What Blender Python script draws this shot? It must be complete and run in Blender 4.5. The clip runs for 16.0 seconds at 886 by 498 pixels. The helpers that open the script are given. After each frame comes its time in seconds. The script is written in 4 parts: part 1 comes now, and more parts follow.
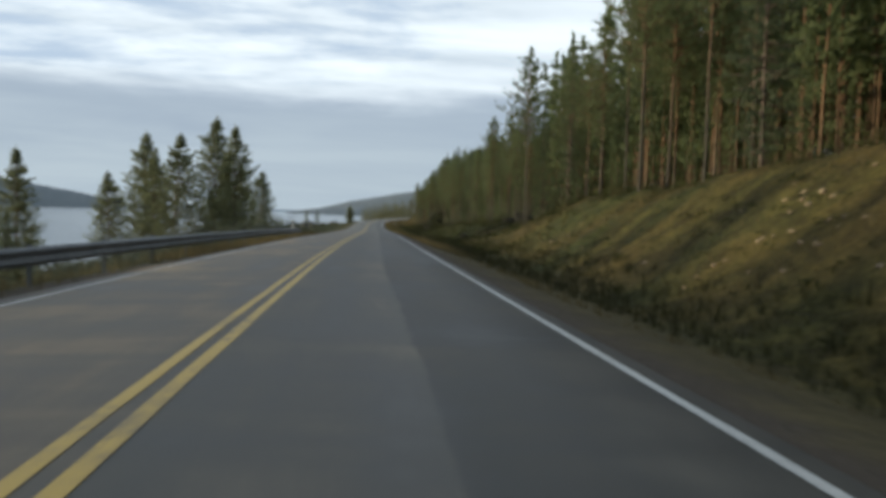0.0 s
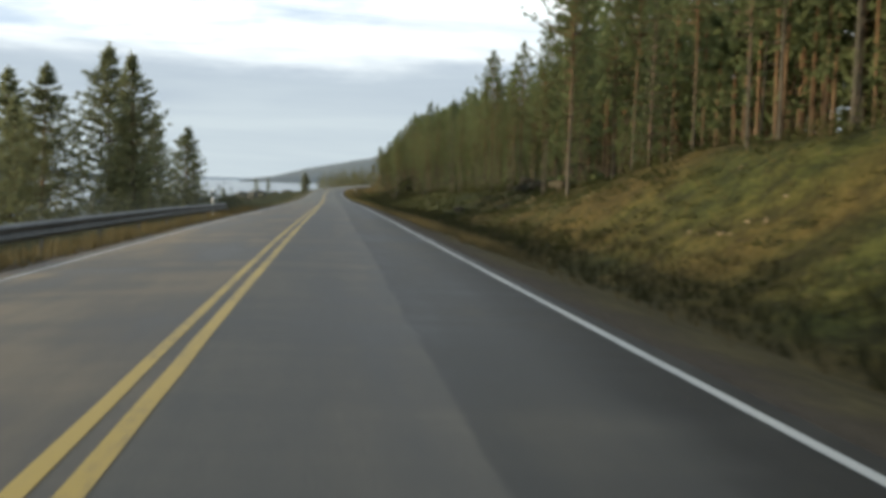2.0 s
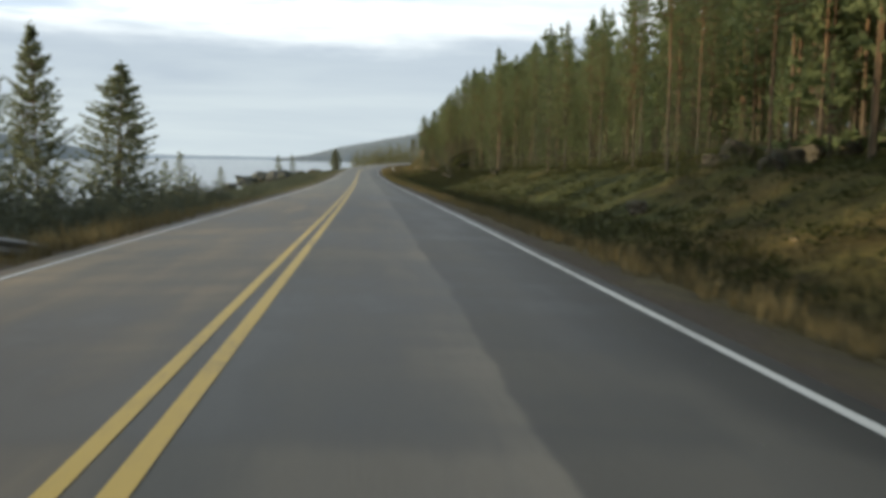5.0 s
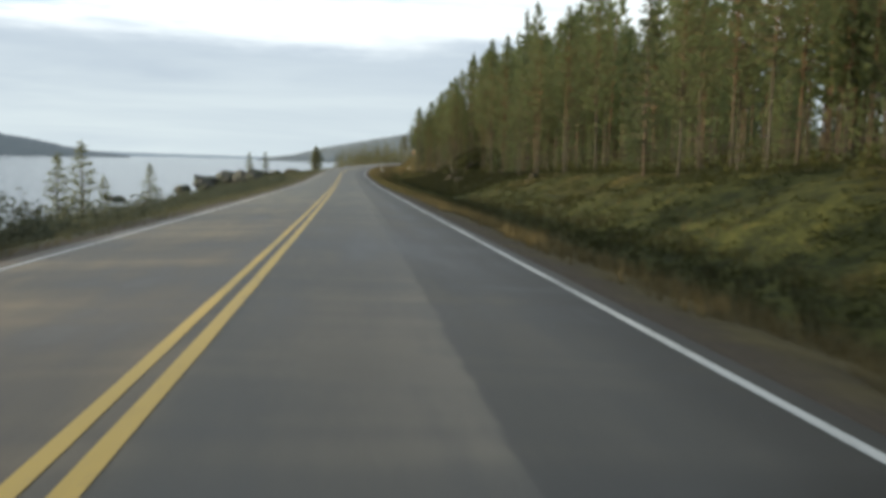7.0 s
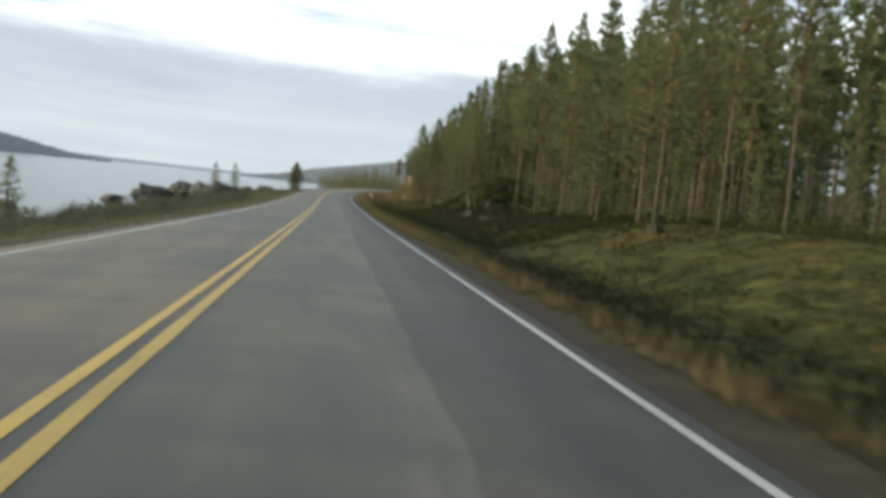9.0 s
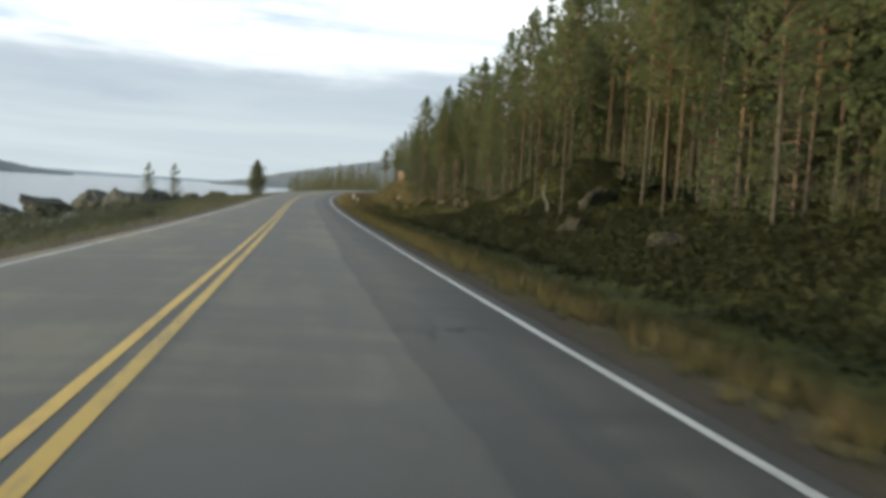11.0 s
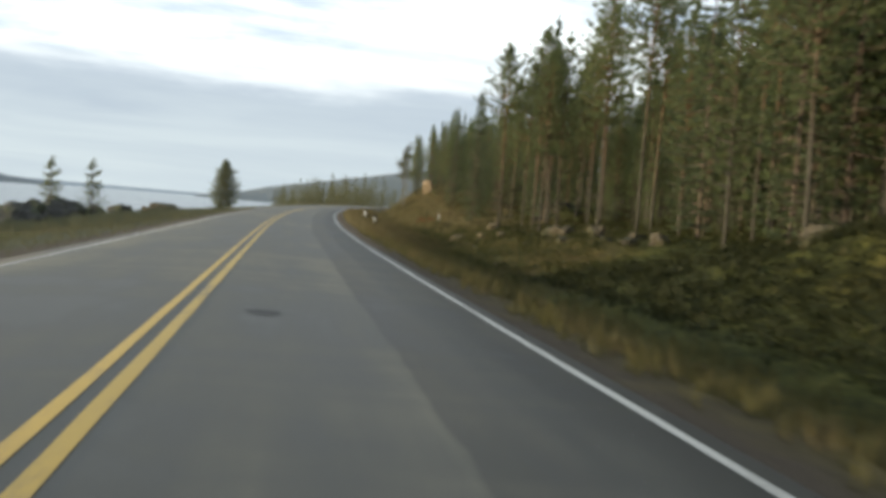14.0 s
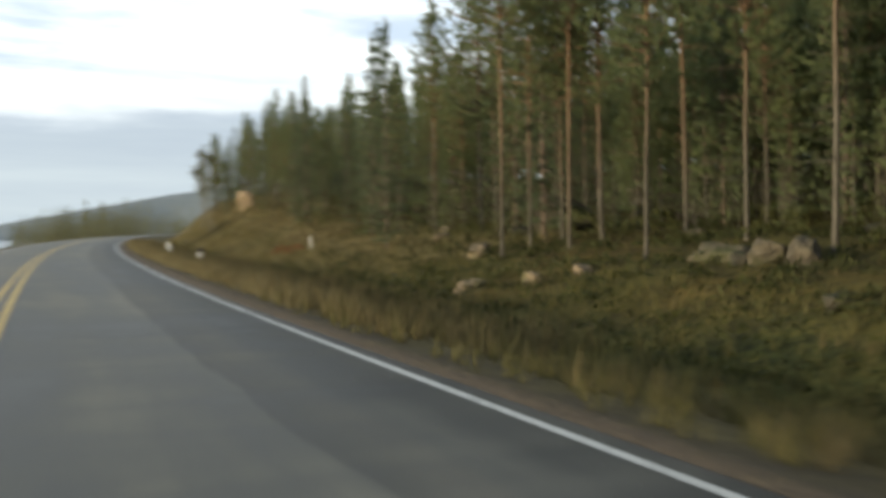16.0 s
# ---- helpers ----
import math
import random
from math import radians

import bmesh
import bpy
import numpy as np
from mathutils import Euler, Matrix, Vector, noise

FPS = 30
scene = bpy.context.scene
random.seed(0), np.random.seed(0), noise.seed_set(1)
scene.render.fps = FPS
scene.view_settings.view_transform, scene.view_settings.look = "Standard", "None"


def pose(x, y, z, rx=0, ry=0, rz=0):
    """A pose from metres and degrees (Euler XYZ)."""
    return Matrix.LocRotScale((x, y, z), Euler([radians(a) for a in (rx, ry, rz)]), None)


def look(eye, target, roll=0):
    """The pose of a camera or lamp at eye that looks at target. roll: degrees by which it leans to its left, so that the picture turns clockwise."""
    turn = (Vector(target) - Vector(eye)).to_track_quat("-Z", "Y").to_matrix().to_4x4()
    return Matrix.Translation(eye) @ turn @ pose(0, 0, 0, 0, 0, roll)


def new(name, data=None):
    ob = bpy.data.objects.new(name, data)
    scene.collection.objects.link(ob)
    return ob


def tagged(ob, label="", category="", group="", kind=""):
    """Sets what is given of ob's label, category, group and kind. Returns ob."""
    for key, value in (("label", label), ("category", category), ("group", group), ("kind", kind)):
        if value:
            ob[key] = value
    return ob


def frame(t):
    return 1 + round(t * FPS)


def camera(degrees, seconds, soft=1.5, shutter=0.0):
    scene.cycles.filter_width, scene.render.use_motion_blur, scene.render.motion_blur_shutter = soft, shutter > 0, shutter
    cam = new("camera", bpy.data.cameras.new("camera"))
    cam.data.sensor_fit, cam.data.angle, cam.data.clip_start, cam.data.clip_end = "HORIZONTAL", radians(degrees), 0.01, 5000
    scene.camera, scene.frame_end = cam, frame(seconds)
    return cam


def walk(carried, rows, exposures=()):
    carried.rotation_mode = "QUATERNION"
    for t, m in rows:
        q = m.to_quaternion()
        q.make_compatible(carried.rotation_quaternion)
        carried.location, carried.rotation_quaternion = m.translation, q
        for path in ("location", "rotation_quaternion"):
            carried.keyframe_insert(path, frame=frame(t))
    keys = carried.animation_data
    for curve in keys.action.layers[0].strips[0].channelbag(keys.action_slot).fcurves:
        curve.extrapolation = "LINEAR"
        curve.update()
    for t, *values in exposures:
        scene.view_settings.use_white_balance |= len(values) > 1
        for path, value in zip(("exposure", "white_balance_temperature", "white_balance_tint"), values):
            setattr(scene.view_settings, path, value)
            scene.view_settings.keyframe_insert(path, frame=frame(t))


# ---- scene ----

# ---------------------------------------------------------------- camera
cam = camera(53.9, 16.0, soft=4.2, shutter=0.4)
PATH = [
    (0, (1.337, 15.352, 1.074), (3.181, 35.252, 0.308), 1.78),
    (0.5, (1.262, 20.773, 1.085), (3.545, 40.583, -0.453), 0.92),
    (1, (1.186, 26.546, 1.059), (4.210, 46.278, -0.168), -0.13),
    (1.5, (1.176, 31.753, 1.027), (4.599, 51.439, 0.157), 0.35),
    (2, (1.183, 37.448, 0.985), (4.014, 57.190, -0.514), 1.32),
    (2.5, (1.251, 41.995, 0.945), (3.566, 61.828, -0.185), 0.30),
    (3, (1.289, 47.921, 0.891), (3.121, 67.780, -0.623), 0.09),
    (3.5, (1.319, 53.350, 0.840), (3.244, 73.137, -1.345), -0.93),
    (4, (1.431, 58.745, 0.784), (3.271, 78.516, -1.604), 1.73),
    (4.5, (1.510, 64.250, 0.725), (3.466, 84.049, -1.321), 0.80),
    (7, (2.104, 94.420, 0.352), (4.496, 114.178, -1.628), 1.35),
    (7.5, (2.260, 100.600, 0.265), (4.100, 120.357, -2.239), 1.07),
    (8, (2.412, 106.675, 0.179), (4.080, 126.421, -2.523), 1.91),
    (8.5, (2.487, 112.432, 0.102), (5.280, 132.195, -1.169), 6.28),
    (11, (2.800, 151.784, -0.370), (6.203, 171.454, -1.596), 3.46),
    (11.5, (2.832, 158.004, -0.431), (6.692, 177.590, -1.657), 3.75),
    (12, (2.888, 164.326, -0.484), (6.621, 183.929, -1.822), 1.92),
    (12.5, (2.875, 169.770, -0.521), (7.131, 189.271, -1.795), 1.27),
    (13, (2.955, 176.114, -0.559), (6.958, 195.657, -1.995), 1.13),
    (13.5, (3.032, 182.080, -0.587), (6.723, 201.694, -1.882), 2.31),
    (14, (3.048, 188.170, -0.606), (6.753, 207.807, -1.414), 4.50),
    (14.3, (3.183, 191.910, -0.617), (5.325, 211.649, -3.024), 1.98),
    (14.5, (3.038, 194.417, -0.616), (5.775, 214.151, -2.373), 3.92),
    (15, (3.130, 200.782, -0.620), (5.205, 220.557, -2.776), 0.54),
    (15.5, (3.002, 207.090, -0.609), (4.963, 226.842, -3.062), -0.52),
    (15.8, (2.945, 211.245, -0.596), (9.053, 230.285, -1.019), 2.05),
    (16, (2.831, 214.120, -0.583), (11.556, 232.113, -0.938), -0.64),
]
walk(cam, [(t, look(eye, target, roll)) for t, eye, target, roll in PATH],
     exposures=[(0.0, -0.34, 6050, 8), (0.6, -0.06, 6450, 8), (1.2, 0.06, 6450, 8), (3.0, -0.04, 6330, 8), (5.0, 0.06, 6450, 8), (8.0, 0.14, 6450, 8), (11.0, 0.06, 6450, 8), (16.0, 0.10, 6450, 8)])

# ---------------------------------------------------------------- sky and sun
SUN_ELEV, SUN_AZ = 4.4, 266.0      # degrees; azimuth clockwise from +y, the side the light comes from
LAKE_Z = -4.8

world = bpy.data.worlds.new("sky")
scene.world = world
world.use_nodes = True


class Nodes:
    """Short way to write node trees."""

    def __init__(self, tree):
        self.tree = tree
        tree.nodes.clear()

    def add(self, kind, **props):
        n = self.tree.nodes.new(kind)
        for key, value in props.items():
            if key in ("inputs", "values"):
                continue
            setattr(n, key, value)
        for key, value in props.get("values", {}).items():
            n.inputs[key].default_value = value
        return n

    def link(self, a, b):
        self.tree.links.new(a, b)

    def math(self, op, a, b=None, c=None, clamp=False):
        n = self.add("ShaderNodeMath", operation=op, use_clamp=clamp)
        for i, v in enumerate((a, b, c)):
            if v is None:
                continue
            if isinstance(v, (int, float)):
                n.inputs[i].default_value = v
            else:
                self.link(v, n.inputs[i])
        return n.outputs[0]

    def ramp(self, fac, stops, ease="LINEAR"):
        n = self.add("ShaderNodeValToRGB")
        n.color_ramp.interpolation = ease
        while len(n.color_ramp.elements) < len(stops):
            n.color_ramp.elements.new(0.5)
        for e, (p, c) in zip(n.color_ramp.elements, stops):
            e.position = p
            e.color = c if len(c) == 4 else (*c, 1)
        self.link(fac, n.inputs[0])
        return n.outputs[0]

    def mix(self, fac, a, b, mode="MIX"):
        n = self.add("ShaderNodeMix", data_type="RGBA", blend_type=mode)
        for sock, v in ((n.inputs[0], fac), (n.inputs[6], a), (n.inputs[7], b)):
            if isinstance(v, (int, float)):
                sock.default_value = v
            elif isinstance(v, tuple):
                sock.default_value = v if len(v) == 4 else (*v, 1)
            else:
                self.link(v, sock)
        return n.outputs[2]

    def noise(self, vec, scale, detail=4.0, rough=0.55, dist=0.0):
        n = self.add("ShaderNodeTexNoise", values={"Scale": scale, "Detail": detail, "Roughness": rough, "Distortion": dist})
        if vec is not None:
            self.link(vec, n.inputs["Vector"])
        return n.outputs["Fac"]

    def mapping(self, vec, scale=(1, 1, 1), loc=(0, 0, 0), rot=(0, 0, 0)):
        n = self.add("ShaderNodeMapping")
        n.inputs["Scale"].default_value, n.inputs["Location"].default_value, n.inputs["Rotation"].default_value = scale, loc, rot
        self.link(vec, n.inputs["Vector"])
        return n.outputs[0]


def build_sky():
    w = Nodes(world.node_tree)
    coord = w.add("ShaderNodeTexCoord").outputs["Generated"]
    xyz = w.add("ShaderNodeSeparateXYZ")
    w.link(coord, xyz.inputs[0])
    z = xyz.outputs["Z"]
    nish = w.add("ShaderNodeTexSky", sky_type="NISHITA", sun_disc=False, sun_elevation=radians(SUN_ELEV),
                 sun_rotation=radians(SUN_AZ), altitude=200, air_density=1.0, dust_density=1.5)
    clear = w.mix(1.0, nish.outputs[0], (0.12, 0.12, 0.12), "MULTIPLY")
    # cloud sheet: noise on a flat layer overhead
    up = w.math("MAXIMUM", w.math("ADD", z, 0.06), 0.03)
    px, py = w.math("DIVIDE", xyz.outputs["X"], up), w.math("DIVIDE", xyz.outputs["Y"], up)
    comb = w.add("ShaderNodeCombineXYZ")
    w.link(px, comb.inputs[0]), w.link(py, comb.inputs[1])
    flat = comb.outputs[0]
    streak = w.noise(w.mapping(flat, (0.30, 0.46, 1), (3.1, 1.7, 0)), 1.1, 7, 0.62, 0.9)
    fine = w.noise(w.mapping(flat, (0.5, 1.1, 1), (0.3, 4.2, 0)), 1.4, 6, 0.62, 0.2)
    cover = w.math("ADD", w.math("MULTIPLY", streak, 0.7), w.math("MULTIPLY", fine, 0.3))
    white = w.ramp(cover, [(0.38, (0, 0, 0)), (0.50, (1, 1, 1))], "EASE")
    cloud = w.mix(w.ramp(fine, [(0.35, (0, 0, 0)), (0.62, (1, 1, 1))]), (0.86, 0.94, 0.99), (1.3, 1.36, 1.36))
    # the sheet breaks up towards the zenith
    high = w.ramp(z, [(0.22, (0, 0, 0)), (0.58, (1, 1, 1))], "EASE")
    blue = w.mix(high, w.mix(0.88, clear, (0.74, 0.87, 1.03)), w.mix(0.65, clear, (0.50, 0.61, 0.75)))
    thin = w.math("MULTIPLY", white, w.math("SUBTRACT", 1.0, w.math("MULTIPLY", high, 0.45)))
    upper = w.mix(thin, blue, cloud)
    # low grey bank of stratus
    edge = w.math("ADD", z, w.math("MULTIPLY", w.math("SUBTRACT", w.noise(w.mapping(coord, (3, 3, 14)), 1.0, 5, 0.6), 0.5), 0.07))
    bank = w.ramp(edge, [(0.115, (1, 1, 1)), (0.15, (0, 0, 0))], "EASE")
    low = w.mix(w.ramp(z, [(0.0, (0, 0, 0)), (0.13, (1, 1, 1))]), (0.66, 0.74, 0.77), (0.54, 0.62, 0.70))
    bars = w.noise(w.mapping(coord, (2.2, 2.2, 26)), 1.0, 5, 0.6, 0.4)
    low = w.mix(1.0, low, w.ramp(bars, [(0.36, (0.90, 0.91, 0.94)), (0.64, (1.08, 1.07, 1.05))]), "MULTIPLY")
    sky = w.mix(bank, upper, low)
    bg = w.add("ShaderNodeBackground", values={"Strength": 1.0})
    out = w.add("ShaderNodeOutputWorld")
    w.link(sky, bg.inputs[0]), w.link(bg.outputs[0], out.inputs[0])


build_sky()
sun = bpy.data.lights.new("sun", "SUN")
sun.energy, sun.angle, sun.color = 5.8, radians(3.0), (1.0, 0.82, 0.52)
az, el = radians(SUN_AZ), radians(SUN_ELEV)
sun_ob = new("sun", sun)
sun_ob.matrix_world = look((math.sin(az) * math.cos(el) * 100, math.cos(az) * math.cos(el) * 100, math.sin(el) * 100), (0, 0, 0))


# ---------------------------------------------------------------- materials
def principled(name, rough=0.9, spec=0.3):
    m = bpy.data.materials.new(name)
    m.use_nodes = True
    n = Nodes(m.node_tree)
    b = n.add("ShaderNodeBsdfPrincipled", values={"Roughness": rough, "Specular IOR Level": spec})
    o = n.add("ShaderNodeOutputMaterial")
    n.link(b.outputs[0], o.inputs[0])
    return m, n, b


def bump(n, b, height, strength, dist):
    k = n.add("ShaderNodeBump", values={"Strength": strength, "Distance": dist})
    n.link(height, k.inputs["Height"])
    n.link(k.outputs[0], b.inputs["Normal"])


def simple(name, dark, light, scale, rough=0.85, spec=0.3, metal=0.0, bumps=0.0, detail=5.0):
    m, n, b = principled(name, rough, spec)
    p = n.add("ShaderNodeTexCoord").outputs["Object"]
    f = n.noise(p, scale, detail)
    big = n.noise(p, scale * 0.17, 3)
    n.link(n.ramp(n.math("ADD", n.math("MULTIPLY", f, 0.6), n.math("MULTIPLY", big, 0.4)), [(0.32, dark), (0.68, light)]), b.inputs["Base Color"])
    b.inputs["Metallic"].default_value = metal
    if bumps:
        bump(n, b, f, bumps, 0.02)
    return m


def foliage(name, dark, light, through_amount=0.25, rough=0.7):
    """Leaves and needles: colour varies from clump to clump and tree to tree."""
    m, n, b = principled(name, rough, 0.25)
    isl = n.add("ShaderNodeNewGeometry").outputs["Random Per Island"]
    tree = n.add("ShaderNodeObjectInfo").outputs["Random"]
    v = n.math("ADD", n.math("MULTIPLY", isl, 0.6), n.math("MULTIPLY", tree, 0.4))
    col = n.ramp(v, [(0.05, dark), (0.95, light)])
    n.link(col, b.inputs["Base Color"])
    t = n.add("ShaderNodeBsdfTranslucent")
    n.link(col, t.inputs[0])
    mx = n.add("ShaderNodeMixShader", values={0: through_amount})
    n.link(b.outputs[0], mx.inputs[1]), n.link(t.outputs[0], mx.inputs[2])
    o = [k for k in n.tree.nodes if k.type == "OUTPUT_MATERIAL"][0]
    n.link(mx.outputs[0], o.inputs[0])
    return m


def asphalt():
    m, n, b = principled("asphalt", 0.8, 0.5)
    uv = n.add("ShaderNodeUVMap", uv_map="lane").outputs[0]
    sep = n.add("ShaderNodeSeparateXYZ")
    n.link(uv, sep.inputs[0])
    u = sep.outputs["X"]
    p = n.add("ShaderNodeTexCoord").outputs["Object"]
    grain = n.noise(p, 90, 3, 0.7)
    mottle = n.noise(n.mapping(p, (1.0, 0.12, 1)), 1.6, 5)
    blot = n.noise(n.mapping(p, (1.0, 0.45, 1)), 0.35, 4)
    wav = n.math("MULTIPLY", n.math("SUBTRACT", n.noise(n.mapping(p, (0.02, 0.05, 1)), 1.0, 3), 0.5), 0.45)
    ragged = n.math("MULTIPLY", n.math("SUBTRACT", n.noise(n.mapping(p, (1.2, 0.7, 1)), 1.0, 5, 0.65), 0.5), 0.22)
    uu = n.math("ADD", n.math("ADD", u, wav), ragged)
    # paving strips: pale lane with low-sun warmth put into its tan, worn middle, darker strip by the edge
    across = n.math("DIVIDE", n.math("ADD", uu, 4.0), 8.0)
    tan = n.ramp(across, [(0.0, (0.095, 0.082, 0.062)), (0.115, (0.105, 0.090, 0.068)), (0.14, (0.200, 0.170, 0.130)), (0.47, (0.182, 0.155, 0.120)), (0.53, (0.108, 0.104, 0.095)), (0.64, (0.114, 0.110, 0.102)),
                          (0.722, (0.150, 0.144, 0.133)), (0.727, (0.072, 0.072, 0.070)), (0.85, (0.088, 0.087, 0.083)), (1.0, (0.068, 0.067, 0.064))])
    grey = n.ramp(across, [(0.0, (0.080, 0.078, 0.066)), (0.115, (0.088, 0.086, 0.074)), (0.14, (0.136, 0.141, 0.128)), (0.47, (0.130, 0.135, 0.123)), (0.53, (0.124, 0.129, 0.119)), (0.64, (0.132, 0.137, 0.127)),
                           (0.745, (0.148, 0.153, 0.141)), (0.75, (0.082, 0.086, 0.083)), (0.85, (0.100, 0.103, 0.098)), (1.0, (0.078, 0.080, 0.076))])
    worn = n.ramp(n.math("DIVIDE", sep.outputs["Y"], 300.0), [(0.33, (0, 0, 0)), (0.45, (1, 1, 1))])
    lane = n.mix(worn, tan, grey)
    bars = n.noise(n.mapping(p, (0.13, 0.85, 1)), 0.8, 6, 0.62, 0.8)
    var = n.math("ADD", n.math("ADD", n.math("MULTIPLY", mottle, 0.30), n.math("MULTIPLY", blot, 0.33)), n.math("MULTIPLY", bars, 0.37))
    col = n.mix(1.0, lane, n.ramp(var, [(0.43, (0.355, 0.342, 0.318)), (0.50, (0.63, 0.595, 0.53)), (0.57, (1.04, 0.955, 0.82))]), "MULTIPLY")
    col = n.mix(1.0, col, n.ramp(grain, [(0.3, (0.72, 0.72, 0.72)), (0.72, (1.3, 1.3, 1.3))]), "MULTIPLY")
    n.link(col, b.inputs["Base Color"])
    n.link(n.ramp(var, [(0.41, (0.58, 0.58, 0.58)), (0.59, (0.82, 0.82, 0.82))]), b.inputs["Roughness"])
    bump(n, b, grain, 0.25, 0.01)
    return m


def road_paint(name, colour):
    m, n, b = principled(name, 0.6, 0.4)
    p = n.add("ShaderNodeTexCoord").outputs["Object"]
    wear = n.math("ADD", n.math("MULTIPLY", n.noise(p, 14, 5, 0.7), 0.55), n.math("MULTIPLY", n.noise(n.mapping(p, (1, 0.3, 1)), 1.3, 3), 0.45))
    n.link(n.mix(n.ramp(wear, [(0.51, (0, 0, 0)), (0.68, (1, 1, 1))]), colour, (0.09, 0.085, 0.075)), b.inputs["Base Color"])
    return m


def ground_cover():
    m, n, b = principled("forest_floor", 0.95, 0.15)
    u = n.add("ShaderNodeAttribute", attribute_name="across").outputs["Fac"]
    p = n.add("ShaderNodeTexCoord").outputs["Object"]
    a, f, big = n.noise(p, 1.1, 6, 0.6), n.noise(p, 7.0, 5, 0.65), n.noise(p, 0.13, 4)
    mix3 = n.math("ADD", n.math("MULTIPLY", a, 0.5), n.math("MULTIPLY", f, 0.5))
    moss = n.ramp(mix3, [(0.36, (0.008, 0.011, 0.004)), (0.47, (0.030, 0.035, 0.009)), (0.57, (0.070, 0.072, 0.017)), (0.68, (0.125, 0.112, 0.032))])
    litter = n.ramp(mix3, [(0.36, (0.024, 0.018, 0.006)), (0.5, (0.066, 0.049, 0.013)), (0.66, (0.140, 0.100, 0.029))])
    gxyz = n.add("ShaderNodeSeparateXYZ")
    n.link(p, gxyz.inputs[0])
    dry = n.ramp(n.math("DIVIDE", gxyz.outputs["Y"], 300.0), [(0.08, (0.08, 0.08, 0.08)), (0.17, (0.16, 0.16, 0.16)), (0.26, (0.11, 0.11, 0.11)), (0.37, (0, 0, 0)), (0.72, (0, 0, 0)), (0.78, (0.13, 0.13, 0.13))])
    # dark moss forced between y 144 and 222: shade painted into the ground
    mossy = n.ramp(n.math("DIVIDE", gxyz.outputs["Y"], 300.0), [(0.48, (0, 0, 0)), (0.55, (0.12, 0.12, 0.12)), (0.69, (0.12, 0.12, 0.12)), (0.74, (0, 0, 0))])
    big = n.math("SUBTRACT", n.math("SUBTRACT", n.math("ADD", big, dry), mossy), 0.07)
    wild = n.mix(n.ramp(big, [(0.40, (0, 0, 0)), (0.60, (1, 1, 1))]), moss, litter)
    lakeward = n.math("LESS_THAN", u, 0.0)
    straw = n.ramp(mix3, [(0.3, (0.030, 0.026, 0.012)), (0.7, (0.13, 0.106, 0.052))])
    sward = n.ramp(mix3, [(0.3, (0.026, 0.029, 0.015)), (0.7, (0.098, 0.098, 0.056))])
    straw = n.mix(lakeward, straw, sward)
    gravel = n.ramp(n.noise(p, 22, 5, 0.75), [(0.3, (0.030, 0.025, 0.020)), (0.7, (0.110, 0.088, 0.066))])
    # across the verge: gravel, then dry grass, then moss and dwarf shrubs
    jag = n.math("ADD", n.math("ABSOLUTE", u), n.math("MULTIPLY", n.math("SUBTRACT", a, 0.5), 1.6))
    col = n.mix(n.ramp(n.math("DIVIDE", jag, 10.0), [(0.39, (0, 0, 0)), (0.47, (1, 1, 1))]), gravel, straw)
    col = n.mix(n.ramp(n.math("DIVIDE", jag, 10.0), [(0.58, (0, 0, 0)), (0.74, (1, 1, 1))]), col, wild)
    n.link(col, b.inputs["Base Color"])
    bump(n, b, mix3, 0.8, 0.15)
    return m


def pine_bark():
    m, n, b = principled("pine_bark", 0.9, 0.2)
    p = n.add("ShaderNodeTexCoord").outputs["Object"]
    xyz = n.add("ShaderNodeSeparateXYZ")
    n.link(p, xyz.inputs[0])
    f = n.noise(n.mapping(p, (9, 9, 2.2)), 1.0, 5, 0.7)
    low = n.ramp(f, [(0.3, (0.036, 0.032, 0.026)), (0.7, (0.118, 0.106, 0.086))])
    top = n.ramp(f, [(0.3, (0.080, 0.050, 0.030)), (0.7, (0.225, 0.140, 0.080))])
    hgt = n.math("ADD", xyz.outputs["Z"], n.math("MULTIPLY", n.add("ShaderNodeObjectInfo").outputs["Random"], 4.0))
    n.link(n.mix(n.ramp(n.math("DIVIDE", hgt, 12.0), [(0.30, (0, 0, 0)), (0.75, (1, 1, 1))]), low, top), b.inputs["Base Color"])
    bump(n, b, f, 0.6, 0.03)
    return m


def granite(name, dark, light, lichen, moss=0.85):
    m, n, b = principled(name, 0.9, 0.25)
    p = n.add("ShaderNodeTexCoord").outputs["Object"]
    f, big, sp = n.noise(p, 5.0, 6, 0.65), n.noise(p, 0.9, 4), n.noise(p, 40, 3)
    col = n.ramp(n.math("ADD", n.math("MULTIPLY", f, 0.6), n.math("MULTIPLY", big, 0.4)), [(0.32, dark), (0.68, light)])
    col = n.mix(n.ramp(big, [(0.52, (0, 0, 0)), (0.62, (1, 1, 1))]), col, lichen)
    up = n.add("ShaderNodeSeparateXYZ")
    n.link(n.add("ShaderNodeNewGeometry").outputs["Normal"], up.inputs[0])
    cushion = n.math("ADD", n.math("MULTIPLY", up.outputs["Z"], 0.45), f)
    col = n.mix(n.ramp(cushion, [(0.84, (0, 0, 0)), (1.02, (moss, moss, moss))]), col, (0.030, 0.036, 0.012))
    col = n.mix(1.0, col, n.ramp(sp, [(0.3, (0.75, 0.75, 0.75)), (0.7, (1.2, 1.2, 1.2))]), "MULTIPLY")
    n.link(col, b.inputs["Base Color"])
    bump(n, b, f, 0.9, 0.12)
    return m


